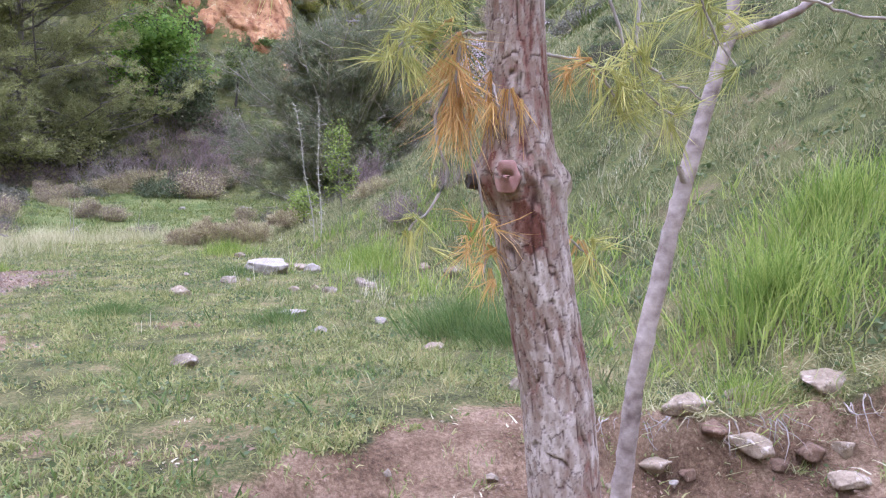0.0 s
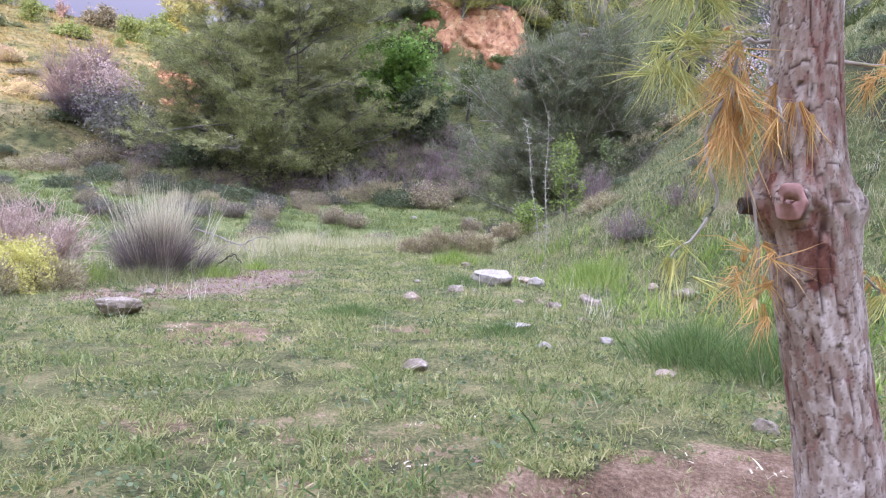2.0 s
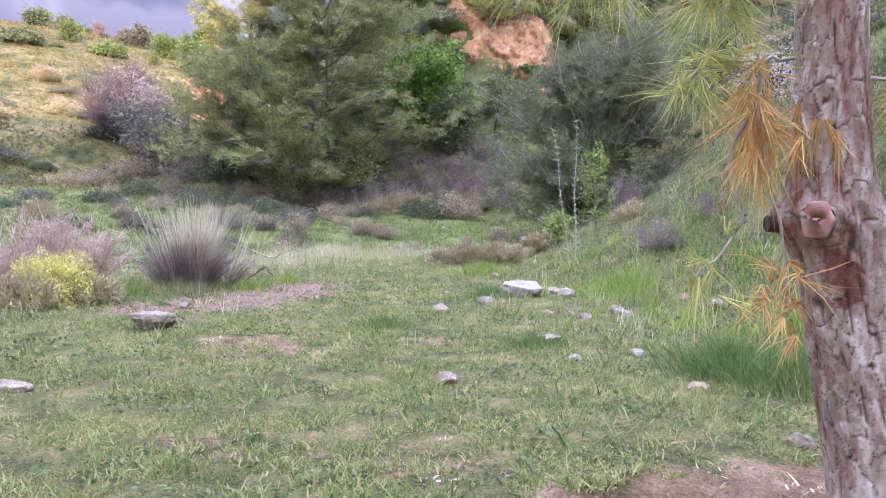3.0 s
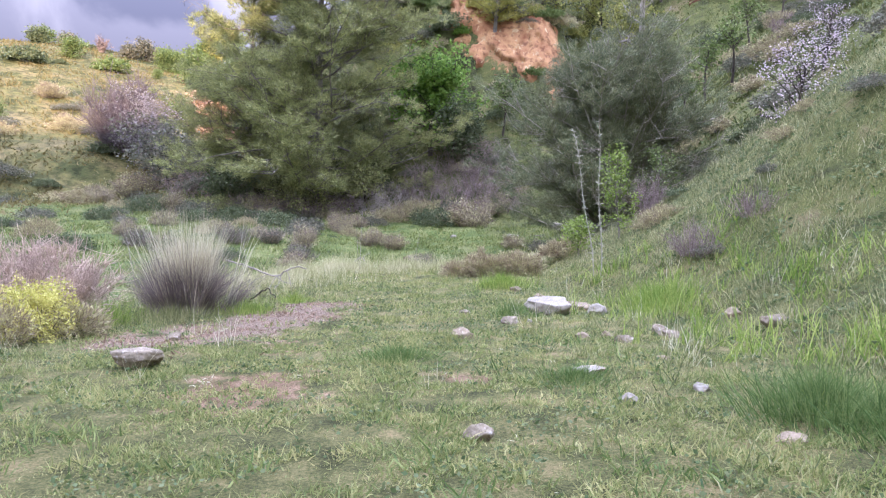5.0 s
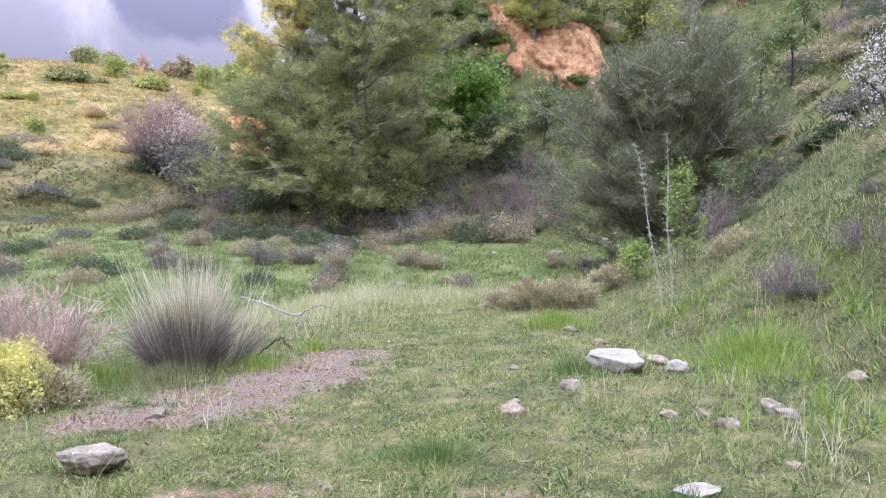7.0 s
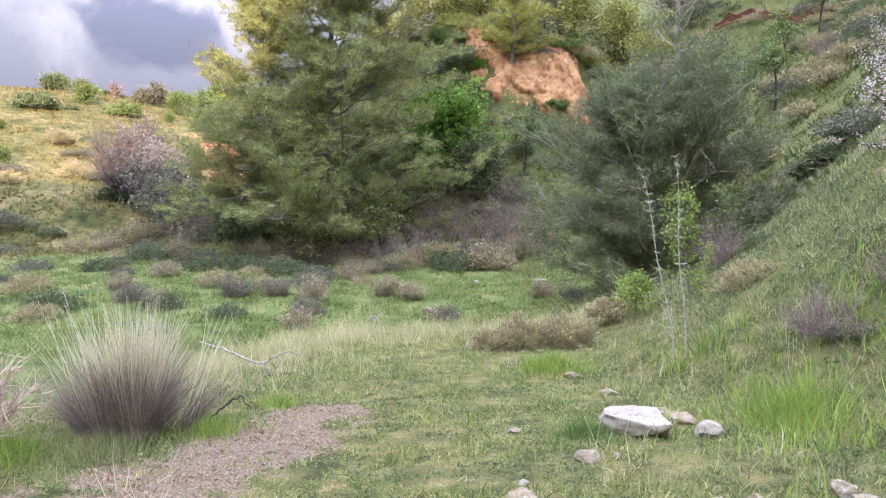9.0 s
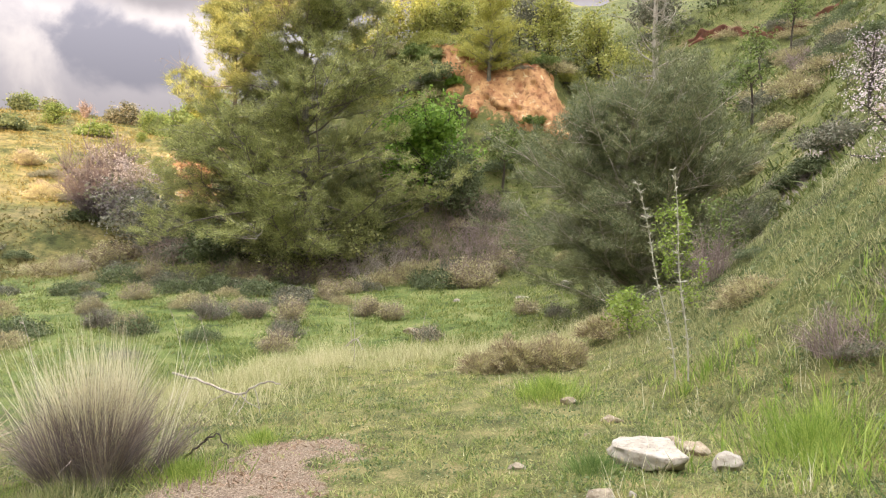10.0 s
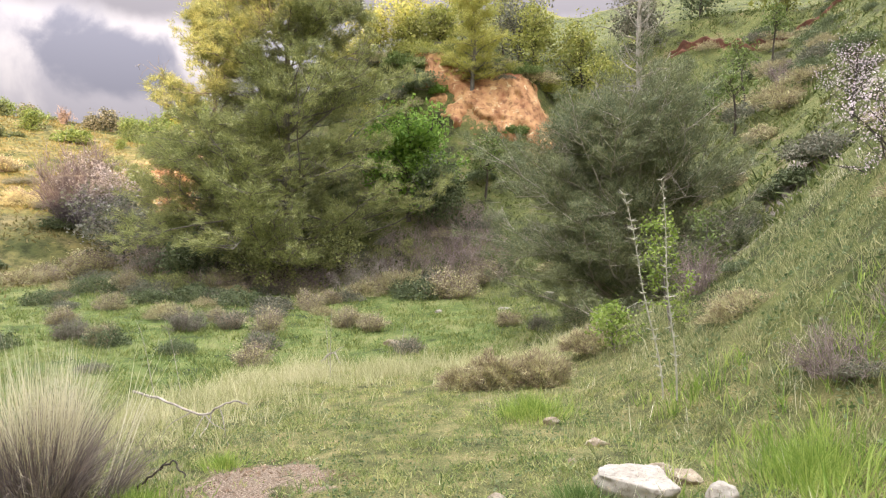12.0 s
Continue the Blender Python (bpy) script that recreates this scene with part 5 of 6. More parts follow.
field_stone(-5.2, 42.0, (0.9, 0.6, 0.5), "white boulder on the hillside", "white_rock", 45, group="stones in the meadow")
for k, (x, y) in enumerate([(-3.4, 24.5), (-2.9, 23.6), (-2.2, 24.8), (-4.0, 25.6), (-1.8, 22.9), (-3.0, 26.6)]):
    field_stone(x, y, (0.55 - 0.04 * k, 0.4, 0.26), "grey stone below the dark pine", "grey_rock" if k % 2 else "tan_rock", 50 + k, group="stones below the pine", turn=40 * k)

# ---- terrace plants ----
grass_tuft("tussock", on_ground(-6.75, 9.35, 0.02), 0.98, 0.80, 7500, "tussock", "big dry grass tussock, purple-grey with pale straw tips", 3, 0.006, "grass tussock", lean=0.75, straw=800, bunches=42)
grass_tuft("grass_tuft", on_ground(-6.6, 8.75), 0.26, 1.4, 1300, "slope_grass", "green grass at the foot of the tussock", 4, 0.006, group="green tufts")
grass_tuft("grass_tuft", on_ground(-6.0, 9.6), 0.22, 0.9, 800, "tall_grass", "green grass at the foot of the tussock", 5, 0.006, group="green tufts")
grass_tuft("grass_tuft", on_ground(-7.3, 8.3), 0.36, 1.2, 1200, "tall_grass", "green grass between the shrubs", 6, 0.006, group="green tufts")
grass_tuft("grass_tuft", on_ground(-2.80, 7.02), 0.13, 0.75, 1300, "tuft", "dark green low tuft on the path", 7, 0.006, group="green tufts", lean=1.2)
grass_tuft("grass_tuft", on_ground(-3.26, 13.5), 0.30, 1.1, 1300, "tall_grass", "bright green tuft beside the path", 8, 0.008, group="green tufts")
grass_tuft("grass_tuft", on_ground(-0.58, 10.9), 0.38, 1.2, 1800, "tall_grass", "bright green tall tuft beside the pale slab", 9, 0.007, group="green tufts")
grass_tuft("grass_tuft", on_ground(0.45, 5.85), 0.34, 1.0, 2200, "tuft", "lush green tuft beside the pine", 10, 0.006, group="green tufts", lean=0.9)
grass_tuft("grass_tuft", on_ground(0.95, 5.5), 0.36, 1.0, 1800, "tuft", "lush green tuft beside the pine", 11, 0.006, group="green tufts", lean=0.9)
grass_tuft("grass_tuft", on_ground(-2.4, 10.2), 0.2, 0.6, 700, "tuft", "grass in front of the pale slab", 12, 0.006, group="green tufts", lean=0.9)
grass_tuft("grass_tuft", on_ground(-1.15, 6.55), 0.14, 0.7, 900, "tuft", "dark grass in front of the flat stone", 13, 0.006, group="green tufts", lean=1.2)
grass_tuft("grass_tuft", on_ground(2.3, 4.5), 0.5, 1.3, 1100, "tall_grass", "tall bright grass above the bank", 14, 0.010, group="green tufts")
grass_tuft("grass_tuft", on_ground(3.1, 5.2), 0.5, 1.4, 1100, "tall_grass", "tall bright grass above the bank", 15, 0.010, group="green tufts")
grass_tuft("grass_tuft", on_ground(1.75, 3.72), 0.2, 0.5, 500, "tall_grass", "grass on the bank's edge", 16, 0.005, group="green tufts", lean=0.9)
grass_tuft("grass_tuft", on_ground(-2.6, 8.05), 0.1, 0.4, 400, "grass", "low grass beside a stone", 17, 0.006, group="green tufts", lean=1.0)
grass_tuft("grass_tuft", on_ground(-6.0, 10.9), 0.2, 0.5, 500, "tall_grass", "green tuft on the leaf litter", 18, 0.006, group="green tufts", lean=0.9)
twig_shrub("dry_shrub", on_ground(-8.05, 8.25), 1.25, 1.5, "leafless dry shrub with pinkish grey twigs", "dry shrub", 5, 190, "dry_twig", 0.0075, 14)
twig_shrub("dry_shrub", on_ground(-8.6, 7.6), 1.1, 1.3, "leafless dry shrub with pinkish grey twigs", "dry shrub", 55, 130, "dry_twig", 0.0075, 12)
cushion("yellow_shrub", on_ground(-7.45, 7.45), (0.62, 0.45, 0.58), "low shrub with yellow-green flowering top", "shrub", 6, 17000, "yellow_flower", 0.030, needle=False, stem_mat="bark_dark")
cushion("brown_shrub", on_ground(-7.05, 7.55), (0.42, 0.35, 0.36), "dry brown thorny cushion", "shrub", 7, 4500, "heath", 0.04, stem_mat="bark_dark")
cushion("brown_shrub", on_ground(-7.55, 6.95), (0.55, 0.4, 0.42), "dry brown thorny cushion below the yellow shrub", "shrub", 8, 5000, "heath", 0.04, stem_mat="bark_dark")
cushion("thorn_cushion", on_ground(-4.25, 15.9), (0.50, 0.5, 0.46), "low brown thorny cushion beside the path", "shrub", 9, 9000, "heath", 0.05, group="thorn cushions")
cushion("thorn_cushion", on_ground(-3.55, 16.2), (0.50, 0.5, 0.44), "low brown thorny cushion beside the path", "shrub", 10, 9000, "heath", 0.05, group="thorn cushions")
cushion("thorn_cushion", on_ground(-2.75, 18.2), (0.62, 0.5, 0.36), "low brown thorny cushion beside the path", "shrub", 11, 8000, "heath", 0.05, group="thorn cushions")
cushion("thorn_cushion", on_ground(-4.72, 15.6), (0.32, 0.3, 0.26), "small reddish thorny cushion", "shrub", 12, 4000, "heath", 0.045, group="thorn cushions")
twig_shrub("grey_shrub", on_ground(-0.05, 12.3), 0.62, 0.95, "leafless grey twiggy shrub on the slope", "shrub", 13, 80, "purple_twig", 0.0035, 11)
twig_shrub("grey_shrub", on_ground(0.75, 12.5), 0.5, 0.8, "leafless grey twiggy shrub on the slope", "shrub", 14, 60, "purple_twig", 0.0035, 10)


def fallen_branch(name, pts, r, twigs, label, seed, mat="dead_wood"):
    rng = np.random.RandomState(seed)
    pts = np.array(pts, float)
    o = pts[0].copy()
    root = thing(name, tuple(o), label, "dead branch")
    s = np.linspace(0, len(pts) - 1, 22)
    line = np.stack([np.interp(s, np.arange(len(pts)), pts[:, c]) for c in range(3)], 1) - o + rng.normal(0, 0.008, (22, 3))
    tri_mesh("limb", *tube(line, np.linspace(r, r * 0.55, 22), 8), MAT[mat], root, True)
    for a, d, ln in twigs:
        p, q = limb(rng, line[a], d, ln, r * 0.5, -0.1, 0.15, 7)
        tri_mesh("twig", *tube(p, q, 5), MAT[mat], root, True)


g0 = ground_z(-6.9, 12.1)
fallen_branch("fallen_branch", [(-8.05, 12.1, g0 + 0.57), (-7.5, 12.05, g0 + 0.44), (-6.98, 12.0, g0 + 0.32), (-6.72, 11.98, g0 + 0.45), (-6.5, 11.96, g0 + 0.52), (-6.36, 11.96, g0 + 0.49)], 0.017,
              [(9, (0.05, -0.5, -0.6), 0.45), (9, (0.7, -0.5, -0.5), 0.62), (12, (0.7, -0.2, -0.6), 0.5), (7, (-0.5, -0.5, -0.4), 0.5), (10, (0.3, -0.7, -0.6), 0.5)], "fallen bleached branch propped on its twigs", 2)
g1 = ground_z(-9.2, 20.8)
fallen_branch("fallen_branch", [(-9.6, 20.5, g1 + 0.05), (-9.3, 20.6, g1 + 0.42), (-9.1, 20.6, g1 + 0.5), (-8.95, 20.5, g1 + 0.3), (-8.8, 20.4, g1 + 0.0)], 0.03, [(10, (0.4, 0, 0.3), 0.3)], "bent bleached branch at the end of the path", 3)
g2 = ground_z(-6.0, 9.95)
fallen_branch("fallen_branch", [(-6.3, 9.9, g2 + 0.02), (-6.1, 9.95, g2 + 0.2), (-5.9, 9.95, g2 + 0.32), (-5.75, 9.9, g2 + 0.2)], 0.012, [(8, (0.3, 0, 0.5), 0.2)], "dark thin dead branch beside the tussock", 4, "bark_dark")

def bank_roots():
    """Thin roots that hang out of the cut earth bank."""
    rng = np.random.RandomState(77)
    for x in np.linspace(1.0, 2.5, 9) + rng.normal(0, 0.05, 9):
        y = 3.46 - 0.10 * (x - 2) - 0.05 * math.sin(x * 9) + rng.uniform(-0.02, 0.03)
        root = thing("exposed_roots", (x, y, float(ground_z(x, y + 0.06))), "thin dry roots hanging out of the earth bank", "roots", "bank roots")
        for _ in range(4):
            tri_mesh("root", *tube(*limb(rng, (rng.normal(0, 0.05), 0.03, -0.02), (rng.normal(0, 0.6), -0.75, rng.uniform(-0.9, 0.1)), rng.uniform(0.12, 0.28), rng.uniform(0.002, 0.005), -0.9, 0.25, 8), 5), MAT["dead_wood"], root, True)


bank_roots()
sward("bank_straw", "dry_grass", 1500, (1.2, 2.9, 3.42, 4.1), lambda x, y: 0.8 + 0 * x, 0.12, 0.005, "dry straw over the bank's edge", 35, 1.6, 0.5, 0.05)
for k, (x, y, sx, m) in enumerate([(1.22, 3.50, 0.20, "tan_rock"), (1.36, 3.44, 0.14, "earth_clod"), (1.50, 3.47, 0.18, "earth_clod"), (1.66, 3.42, 0.22, "tan_rock"), (1.82, 3.45, 0.15, "earth_clod"), (1.98, 3.43, 0.20, "earth_clod"), (2.12, 3.40, 0.17, "tan_rock"), (0.95, 3.30, 0.07, "tan_rock"), (0.62, 2.95, 0.05, "tan_rock"), (0.15, 3.0, 0.05, "tan_rock"), (-0.10, 3.25, 0.06, "grey_rock"), (1.10, 3.02, 0.06, "earth_clod")]):
    field_stone(x, y, (sx, sx * 0.75, sx * 0.6), "clod of brown earth in the cut bank" if m == "earth_clod" else "small tan stone in the bare earth", m, 300 + k, turn=47 * k, sink=0.52, detail=3)


def dry_stalk(x, y, height, lean, seed):
    rng = np.random.RandomState(seed)
    root = thing("dry_stalk", on_ground(x, y), "tall thin bleached flower stalk standing in the grass", "stalk", "dry stalks")
    k = np.linspace(0, 1, 12)
    pts = np.stack([lean * k ** 1.6, 0.1 * lean * np.sin(k * 5), height * k - 0.04], 1)
    tri_mesh("stem", *tube(pts, np.linspace(0.008, 0.003, 12), 5), MAT["dead_wood"], root, True)
    for _ in range(9):
        j = rng.randint(6, 12)
        tri_mesh("side_shoot", *tube([pts[j], pts[j] + rng.normal(0, 1, 3) * np.array([0.05, 0.05, 0.03]) + np.array([0, 0, 0.03])], [0.004, 0.002], 4), MAT["dead_wood"], root)


for k, (x, y, h, lean) in enumerate([(-10.3, 15.5, 1.5, -0.45), (-9.4, 15.0, 1.3, -0.35), (-7.6, 17.0, 1.5, 0.05), (-8.3, 18.5, 1.2, -0.1), (-6.9, 19.0, 1.0, 0.15), (-9.0, 11.0, 1.6, -0.5)]):
    dry_stalk(x, y, h, lean, 400 + k)

# ---- bare saplings and the shrub behind the spur's edge ----
def sapling(x, y, height, lean, label, seed):
    rng = np.random.RandomState(seed)
    root = thing("sapling", on_ground(x, y), label, "sapling", "bare saplings")
    k = np.linspace(0, 1, 24)
    pts = np.stack([lean * k ** 1.3 + 0.02 * np.sin(k * 9), 0.02 * np.cos(k * 7), height * k - 0.05], 1)
    tri_mesh("stem", *tube(pts, np.linspace(0.011, 0.0045, 24), 7), MAT["pale_stem"], root, True)
    spurs = []
    for i in range(90):
        j = rng.randint(3, 24)
        d = unit(rng.normal(0, 1, 3) * np.array([1, 1, 0.4]) + np.array([0, 0, 0.5]))
        spurs.append(tube([pts[j], pts[j] + d * rng.uniform(0.03, 0.10)], [0.0065, 0.0035], 4, False))
    tagged(tri_mesh("side_shoot_mass", *join(spurs), MAT["pale_stem"], root), kind="stuff")


sapling(-1.52, 13.1, 2.62, -0.13, "bare pale sapling on the slope", 1)
sapling(-1.66, 13.3, 2.50, -0.42, "bare pale sapling on the slope", 2)
leafy_tree("leafy_shrub", on_ground(-1.50, 16.6), 2.5, 0.42, "upright narrow shrub with fresh green leaves", "shrub", 21, "fresh_leaf", "bark_grey", 20, 6, 11, 0.06, 0.1, 0.13, 0.025)
leafy_tree("leafy_shrub", on_ground(-2.35, 17.2), 0.9, 0.55, "low green leafy shrub beside the saplings", "shrub", 22, "fresh_leaf", "bark_grey", 12, 6, 16, 0.07, 0.1, 0.2, 0.025)
leafy_tree("leafy_shrub", on_ground(-0.7, 18.5), 1.5, 0.6, "sparse green shrub behind the slope", "shrub", 23, "shrub_leaf", "bark_grey", 12, 5, 12, 0.06, 0.1, 0.2, 0.025)
twig_shrub("grey_shrub", on_ground(-0.9, 18.0), 1.0, 0.9, "grey twiggy undergrowth behind the slope", "shrub", 24, 60, "purple_twig", 0.006, 9)

# ---- trees beyond ----
pine_tree("dark_pine", on_ground(-2.3, 25.6), 5.7, 4.1, "dense dark grey-green pine with low limbs", "pine tree", 31, 150, 10, 30, 0.22, 0.015, 0.02, "dark_pine", "dead_wood", 0.16, clump_size=0.24, tufts=7, droop=0.0, dead=0.22, twig=0.8, dome=True)
pine_tree("dead_pine", on_ground(-1.7, 33.0), 12.8, 3.2, "half-bare pine with pale trunk and bare limbs", "pine tree", 32, 64, 4, 10, 0.25, 0.02, 0.25, "dark_pine", "dead_wood", 0.20, bare=0.9, tufts=3)
pine_tree("big_pine", on_ground(-21.5, 42.0), 21.5, 9.4, "big spreading pine with low branches", "pine tree", 33, 136, 12, 36, 0.34, 0.032, 0.02, "pine", "bark_grey", 0.30, shape=1.0, clump_size=0.42, tufts=7, dead=0.14, twig=1.5)
pine_tree("side_pine", on_ground(-27.5, 43.5), 17.0, 6.0, "slimmer pine beside the big pine", "pine tree", 34, 70, 9, 32, 0.34, 0.030, 0.08, "pine", "bark_grey", 0.26, clump_size=0.42, tufts=6, twig=1.4)
leafy_tree("green_tree", on_ground(-15.2, 45.6), 6.6, 3.0, "bright green leafy tree below the cliff", "tree", 35, "bright_leaf", "bark_dark", 20, 14, 26, 0.26, 0.2, 0.8, 0.16)
leafy_tree("dark_bush", on_ground(-13.6, 45.0), 3.4, 2.2, "dark evergreen bush beside the green tree", "bush", 36, "dark_leaf", "bark_dark", 18, 12, 24, 0.2, 0.08, 0.7, 0.1)
leafy_tree("young_tree", on_ground(-11.0, 47.6), 4.2, 1.6, "young tree with thin light foliage", "tree", 37, "shrub_leaf", "bark_dark", 14, 7, 10, 0.2, 0.4, 0.6, 0.09)
for k, (x, y, size, m) in enumerate([(-16.6, 40.9, (2.3, 1.4, 1.3), "pale_cane"), (-13.4, 42.4, (3.0, 1.7, 1.9), "purple_twig"), (-10.6, 43.0, (2.3, 1.5, 1.5), "purple_twig"), (-12.2, 45.2, (2.4, 1.2, 1.4), "purple_twig"), (-20.4, 40.2, (2.6, 1.5, 1.3), "purple_twig"), (-30.6, 43.6, (3.4, 2.2, 2.4), "purple_twig"), (-24.5, 39.9, (2.4, 1.3, 1.2), "purple_twig")]):
    bramble(on_ground(x, y), size, "tangle of bare purple-grey canes below the trees", 38 + k, m)
leafy_tree("grey_bush", on_ground(-21.6, 40.4), 2.6, 2.6, "grey-green bush under the big pine", "bush", 58, "pine", "bark_dark", 18, 12, 22, 0.16, 0.05, 0.6, 0.08)
leafy_tree("grey_bush", on_ground(-18.2, 41.6), 2.2, 2.2, "grey-green bush under the big pine", "bush", 59, "pine", "bark_dark", 18, 12, 20, 0.16, 0.05, 0.6, 0.08)
leafy_tree("dark_bush", on_ground(-27.0, 39.8), 1.9, 2.0, "dark green bush below the pines", "bush", 43, "dark_leaf", "bark_dark", 14, 10, 22, 0.2, 0.05, 0.6, 0.08)
twig_shrub("bare_tree", on_ground(-46.8, 54.0), 7.2, 5.6, "bare purple-grey tree across the meadow", "tree", 44, 170, "dark_twig", 0.035, 16)
leafy_tree("almond_tree", on_ground(-42.5, 52.0), 7.2, 3.8, "almond tree in pale blossom across the meadow", "tree", 45, "far_blossom", "bark_grey", 26, 14, 13, 0.17, 0.16, 0.9, 0.16, crown="blossom")
leafy_tree("rust_tree", on_ground(-39.5, 58.0), 8.5, 3.2, "rust-pink budding tree on the far slope", "tree", 46, "pink_leaf", "bark_dark", 16, 10, 22, 0.3, 0.25, 1.0, 0.2)
leafy_tree("grey_bush", on_ground(-36.0, 46.0), 3.6, 3.4, "grey-green bush on the meadow's edge", "bush", 47, "grey_leaf", "bark_dark", 16, 10, 22, 0.26, 0.08, 0.8, 0.1)
leafy_tree("almond_tree", on_ground(2.0, 16.95, 0.9), 2.2, 1.0, "almond tree covered in pale pink blossom", "tree", 48, "blossom", "bark_dark", 22, 9, 9, 0.05, 0.12, 0.17, 0.05, crown="blossom")
leafy_tree("almond_tree", on_ground(4.6, 29.0), 2.4, 1.2, "almond tree with sparse white blossom", "tree", 49, "blossom", "bark_dark", 18, 10, 7, 0.06, 0.15, 0.26, 0.06, crown="blossom")

# meadow bushes
for k, (x, y, h, s, m) in enumerate([(-18.2, 27.6, 1.0, 1.3, "purple_twig"), (-15.4, 28.6, 1.1, 1.3, "purple_twig"), (-16.9, 28.4, 0.9, 1.0, "dry_twig"), (-11.6, 29.5, 0.8, 0.8, "purple_twig"), (-14.2, 26.0, 0.7, 1.2, "purple_twig"), (-24.5, 31.0, 0.9, 1.6, "purple_twig"), (-21.0, 25.0, 0.8, 1.2, "purple_twig"), (-12.9, 23.2, 0.8, 1.0, "purple_twig"), (-9.2, 26.5, 0.6, 1.1, "dry_twig"), (-6.5, 30.0, 0.6, 0.9, "purple_twig"), (-5.2, 28.8, 0.5, 0.8, "purple_twig")]):
    twig_shrub("meadow_shrub", on_ground(x, y), h, s, "grey-brown twiggy shrub in the meadow", "shrub", 60 + k, 55, m, 0.008, 9, "meadow shrubs", 4500, "heath" if k % 2 else "grey_leaf", 0.05)
for k, (x, y, s) in enumerate([(-19.6, 33.4, 1.2), (-17.6, 33.0, 0.9), (-22.5, 34.0, 1.1), (-26.0, 35.5, 1.3), (-30.5, 37.0, 1.5), (-34.0, 41.0, 1.5), (-24.5, 37.2, 0.9), (-38.5, 47.0, 1.8)]):
    cushion("low_bush", on_ground(x, y), (s, s * 0.8, 0.6 * s), "low dark green bush in the meadow", "bush", 80 + k, 3600, "dark_leaf" if k % 2 == 0 else "grey_leaf", 0.09, "meadow shrubs", False, 24)

# more shrubs over meadow and hillsides: copies of a few grown ones
def scattered(models, n, box, keep, sizes, seed):
    rng = np.random.RandomState(seed)
    made = 0
    while made < n:
        x, y = rng.uniform(box[0], box[1]), rng.uniform(box[2], box[3])
        if rng.uniform() > keep(x, y):
            continue
        s = rng.uniform(*sizes)
        copy_thing(models[rng.randint(len(models))], pose(*on_ground(x, y, 0.03), rng.uniform(-6, 6), rng.uniform(-6, 6), rng.uniform(0, 360)) @ Matrix.Diagonal((s * rng.uniform(0.8, 1.25), s, s * rng.uniform(0.75, 1.15), 1)))
        made += 1


brush = [twig_shrub("brush", on_ground(-13.0, 30.5), 0.9, 1.2, "grey-brown twiggy brush on the grass", "shrub", 90, 60, "purple_twig", 0.009, 9, "brush", 6000, "heath", 0.05),
         cushion("brush", on_ground(-20.3, 29.4), (0.9, 0.8, 0.55), "low olive-brown thorny brush on the grass", "shrub", 91, 3200, "heath", 0.07, "brush", True, 24),
         cushion("brush", on_ground(-24.0, 33.0), (0.9, 0.8, 0.6), "low dark green brush on the grass", "shrub", 92, 3200, "dark_leaf", 0.08, "brush", False, 24),
         cushion("brush", on_ground(-17.0, 31.3), (0.9, 0.8, 0.5), "low grey-green brush on the grass", "shrub", 93, 3200, "grey_leaf", 0.07, "brush", False, 24)]
scattered(brush, 46, (-34, -11, 21, 40), lambda x, y: float(waves(x, y, 9, 97) > -0.1) * (0.25 + 0.75 * float(x < -14)), (0.5, 1.2), 5)
scattered(brush, 16, (-30, -9, 38.5, 42.0), lambda x, y: 1.0, (0.9, 1.9), 6)
scattered(brush[1:], 46, (-2, 15, 26, 56), lambda x, y: float(0.96 * (x + 0.6) + 0.275 * (y - 22.5) > 1.5) * float(waves(x, y, 8, 98) > -0.15), (0.5, 1.5), 7)
scattered(brush, 22, (-24, -3, 42, 52), lambda x, y: float(waves(x, y, 6, 99) > -0.1), (0.5, 1.3), 8)
scattered(brush[1:], 26, (-23, -6, 50.5, 57), lambda x, y: 1.0 if cliff_mask(x, y) < 0.15 else 0.25, (0.7, 1.7), 10)
scattered(brush[1:], 9, (1, 14, 56, 58.5), lambda x, y: 1.0, (0.6, 1.3), 12)
scattered(brush[1:], 12, (-1, 6, 11, 19), lambda x, y: float(spur_of(x, y) > 1.2), (0.22, 0.5), 9)

# hillside bushes and young trees on the right
for k, (x, y, s, m) in enumerate([(4.9, 41.6, 1.4, "purple_twig"), (5.4, 38.0, 1.2, "dark_leaf"), (6.1, 40.3, 1.2, "grey_leaf"), (4.1, 35.6, 1.0, "heath"), (2.8, 34.1, 1.0, "heath"), (3.3, 27.5, 0.9, "dark_leaf"), (2.5, 26.8, 0.8, "dark_leaf"), (1.9, 27.4, 0.6, "dark_leaf"), (1.4, 31.5, 0.9, "heath"), (7.5, 46.0, 1.6, "dark_leaf"), (3.0, 48.0, 1.4, "heath"), (-4.5, 47.0, 1.2, "heath"), (-7.5, 45.5, 1.1, "grey_leaf"), (-3.0, 42.0, 1.1, "heath")]):
    if m == "purple_twig":
        twig_shrub("hill_shrub", on_ground(x, y), s, s, "bare dark shrub on the hillside", "shrub", 100 + k, 70, m, 0.012, 9, "hillside shrubs")
    else:
        cushion("hill_shrub", on_ground(x, y), (s * 0.8, s * 0.7, s * 0.55), "low bush on the hillside", "shrub", 100 + k, 3200, m, 0.08, "hillside shrubs", False, 20)
for k, (x, y, h) in enumerate([(2.2, 38.5, 3.6), (3.4, 44.5, 4.2), (0.2, 36.8, 3.2), (1.2, 40.0, 3.4), (6.0, 50.0, 4.5), (-6.5, 50.5, 3.8)]):
    leafy_tree("young_tree", on_ground(x, y), h, h * 0.3, "thin young tree on the hillside", "tree", 120 + k, "shrub_leaf", "bark_dark", 12, 5, 8, 0.17, 0.45, 0.55, 0.07, "young hillside trees")

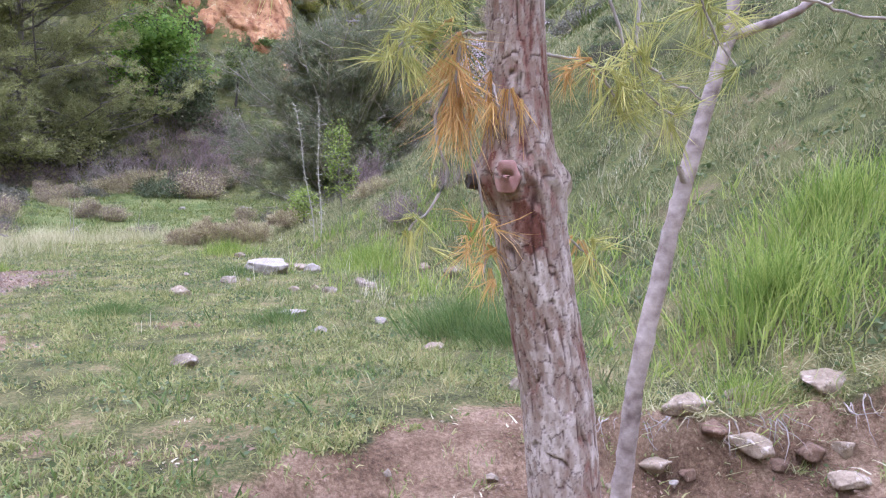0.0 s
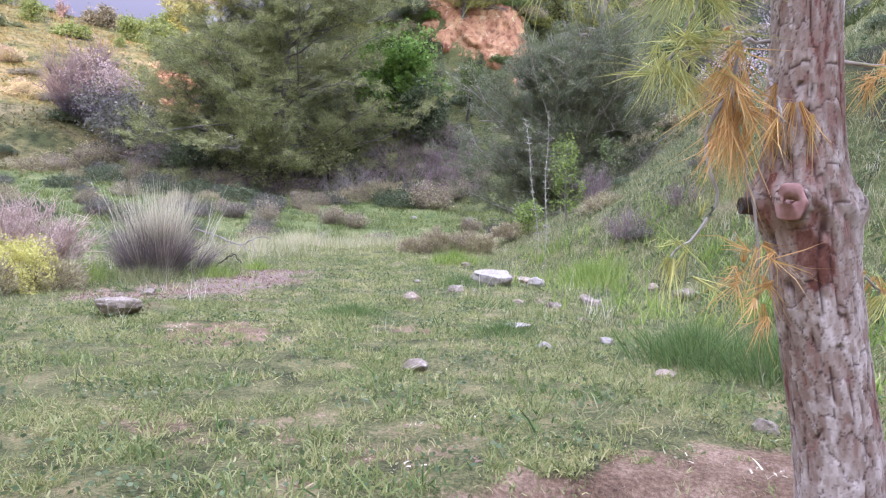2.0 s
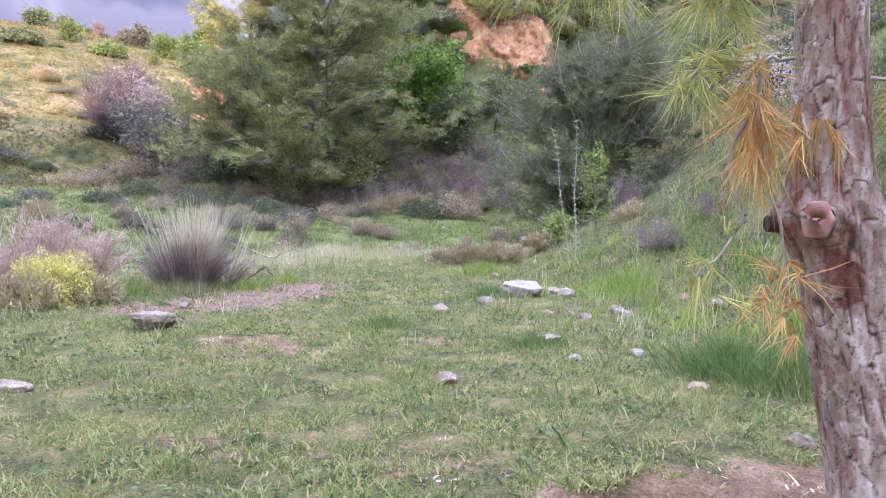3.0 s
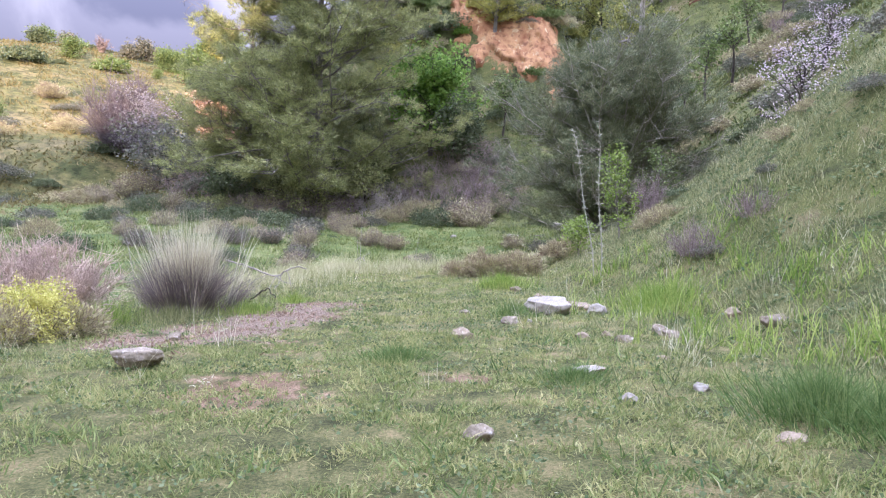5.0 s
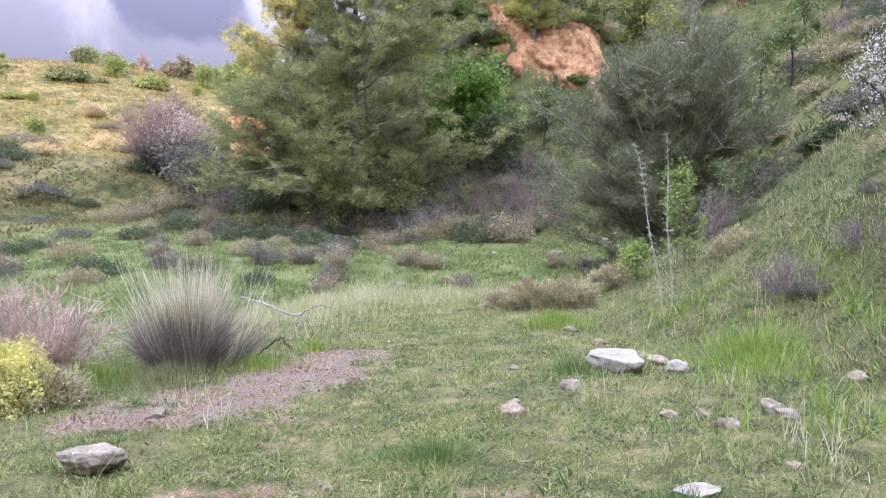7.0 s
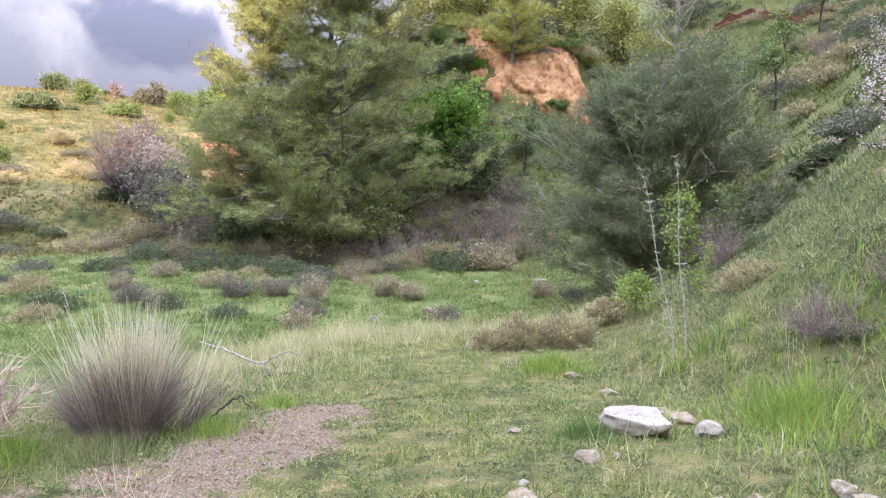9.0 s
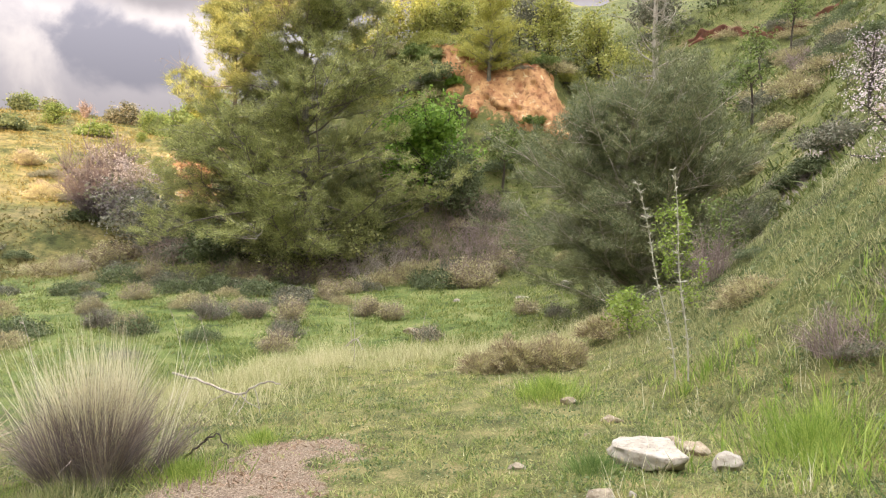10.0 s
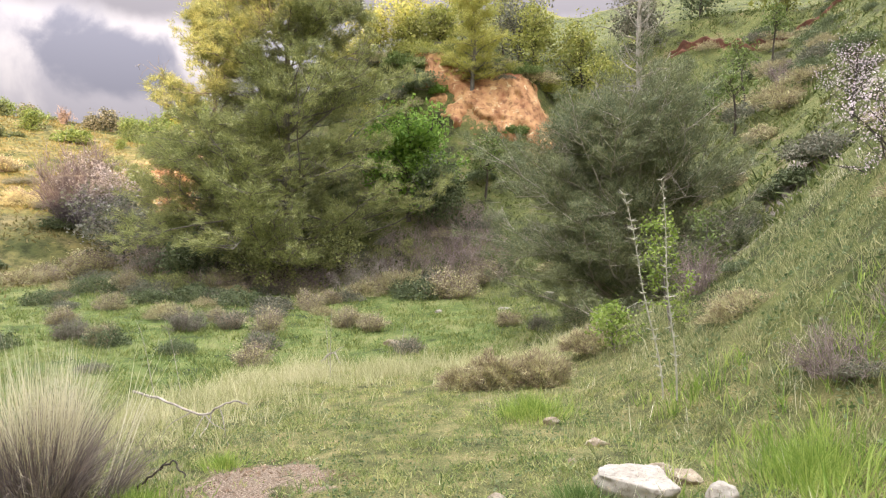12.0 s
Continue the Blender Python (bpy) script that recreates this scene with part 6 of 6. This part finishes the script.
# trees on and above the cliff, most in leaf colours brightened to look sunlit
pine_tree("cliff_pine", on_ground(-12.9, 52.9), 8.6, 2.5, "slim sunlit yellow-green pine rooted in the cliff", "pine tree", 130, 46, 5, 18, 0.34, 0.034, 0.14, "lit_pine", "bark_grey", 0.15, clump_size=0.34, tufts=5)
for k, (x, y, h, s, m) in enumerate([(-18.8, 57.0, 2.4, 2.2, "sunlit_leaf"), (-16.6, 57.5, 2.6, 2.0, "sunlit_leaf"), (-9.2, 57.5, 5.0, 2.0, "sunlit_leaf"), (-21.5, 56.0, 3.2, 2.6, "sunlit_leaf"), (-11.0, 61.0, 4.6, 2.8, "grey_leaf"), (-16.0, 62.0, 4.2, 3.2, "lit_pine"), (-6.0, 58.5, 4.6, 2.8, "sunlit_leaf"), (-20.0, 61.0, 4.4, 3.2, "sunlit_leaf"), (-1.5, 60.0, 3.6, 2.8, "grey_leaf"), (3.0, 62.0, 3.8, 2.8, "dark_leaf"), (9.0, 62.0, 3.5, 2.4, "sunlit_leaf"), (14.0, 62.0, 4.5, 2.6, "dark_leaf"), (-13.0, 64.0, 5.0, 3.4, "sunlit_leaf"), (-3.6, 56.0, 2.6, 2.2, "sunlit_leaf"), (-24.5, 57.0, 4.0, 2.6, "sunlit_leaf")]):
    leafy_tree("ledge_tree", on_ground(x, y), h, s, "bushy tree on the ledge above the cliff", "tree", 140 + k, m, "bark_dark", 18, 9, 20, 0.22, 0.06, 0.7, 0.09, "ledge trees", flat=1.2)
cushion("cliff_bush", on_ground(-16.6, 52.4, -0.6), (1.5, 1.0, 1.2), "dark bush in the cliff's gully", "bush", 160, 3600, "dark_leaf", 0.14, "", False, 20)
for k, (x, y, a, b, c, m) in enumerate([(-20.8, 53.2, 1.5, 0.9, 1.5, "lit_pine"), (-19.2, 52.5, 1.2, 0.8, 1.2, "sunlit_leaf"), (-21.6, 54.4, 1.5, 0.9, 1.4, "sunlit_leaf"), (-19.0, 54.2, 1.1, 0.7, 0.8, "shrub_leaf"), (-17.6, 53.6, 1.0, 0.7, 0.7, "shrub_leaf"), (-16.4, 54.2, 1.5, 0.9, 0.9, "sunlit_leaf"), (-18.4, 55.2, 1.7, 1.0, 1.1, "sunlit_leaf"), (-15.4, 52.5, 0.6, 0.5, 0.6, "bright_leaf"), (-14.6, 53.6, 1.2, 0.8, 0.8, "lit_pine"), (-12.6, 54.0, 1.3, 0.8, 0.9, "lit_pine"), (-11.0, 54.8, 1.2, 0.8, 0.9, "sunlit_leaf"), (-9.4, 54.8, 1.1, 0.8, 0.7, "shrub_leaf"), (-14.4, 55.6, 1.6, 1.0, 1.2, "sunlit_leaf"), (-12.0, 51.2, 0.9, 0.6, 0.5, "heath"), (-10.0, 52.2, 1.0, 0.6, 0.5, "shrub_leaf"), (-8.2, 56.2, 1.4, 0.9, 0.9, "sunlit_leaf")]):
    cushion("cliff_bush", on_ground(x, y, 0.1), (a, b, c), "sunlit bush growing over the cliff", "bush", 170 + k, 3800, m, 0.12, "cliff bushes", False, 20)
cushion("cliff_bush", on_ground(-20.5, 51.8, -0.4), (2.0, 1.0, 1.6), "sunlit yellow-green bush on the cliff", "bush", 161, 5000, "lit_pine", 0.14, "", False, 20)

# bushes on the far hill and along its skyline
far_bushes = [cushion("hill_bush", on_ground(-70.0, 78.0), (2.2, 2.2, 1.7), "scattered green bush on the sunlit far hill", "bush", 200, 2600, "shrub_leaf", 0.34, "far hill bushes", False, 12),
              cushion("hill_bush", on_ground(-76.0, 70.0), (2.6, 2.4, 1.6), "scattered dark bush on the sunlit far hill", "bush", 201, 2600, "dark_leaf", 0.34, "far hill bushes", False, 12),
              leafy_tree("hill_bush", on_ground(-60.0, 82.0), 4.0, 2.4, "small leafy tree on the sunlit far hill", "tree", 202, "shrub_leaf", "bark_dark", 16, 9, 20, 0.34, 0.05, 1.1, 0.12, "far hill bushes", flat=1.3)]
scattered(brush, 56, (-64, -30, 38, 66), lambda x, y: float(waves(x, y, 10, 101) > -0.2), (1.0, 2.4), 13)
scattered(far_bushes, 60, (-110, -34, 50, 105), lambda x, y: float(0.72 * (-x - 2) + 0.69 * (y - 4) > 66) * float(waves(x, y, 22, 96) > -0.15), (0.25, 0.75), 11)
for k, (a, h, s, m) in enumerate([(43.4, 2.6, 1.1, "purple_twig"), (40.3, 2.6, 1.9, "grey_leaf"), (37.2, 3.0, 0.9, "dark_leaf"), (35.4, 6.0, 2.0, "lit_pine"), (41.6, 1.4, 1.2, "grey_leaf"), (45.5, 1.0, 1.3, "grey_leaf"), (47.5, 1.2, 1.2, "dark_leaf"), (34.0, 7.0, 2.6, "shrub_leaf"), (36.3, 4.5, 2.0, "shrub_leaf"), (38.6, 1.5, 1.4, "shrub_leaf")]):
    d = 116
    x, y = -1.9 - d * math.sin(radians(a)), 4.3 + d * math.cos(radians(a))
    if m == "purple_twig":
        twig_shrub("skyline_tree", on_ground(x, y), h, s, "bare tree on the skyline", "tree", 260 + k, 60, m, 0.04, 9, "skyline trees")
    else:
        leafy_tree("skyline_tree", on_ground(x, y), h, s, "small tree on the skyline", "tree", 260 + k, m, "bark_dark", 16, 9, 18, 0.3, 0.05, 0.7, 0.10, "skyline trees", flat=1.2)
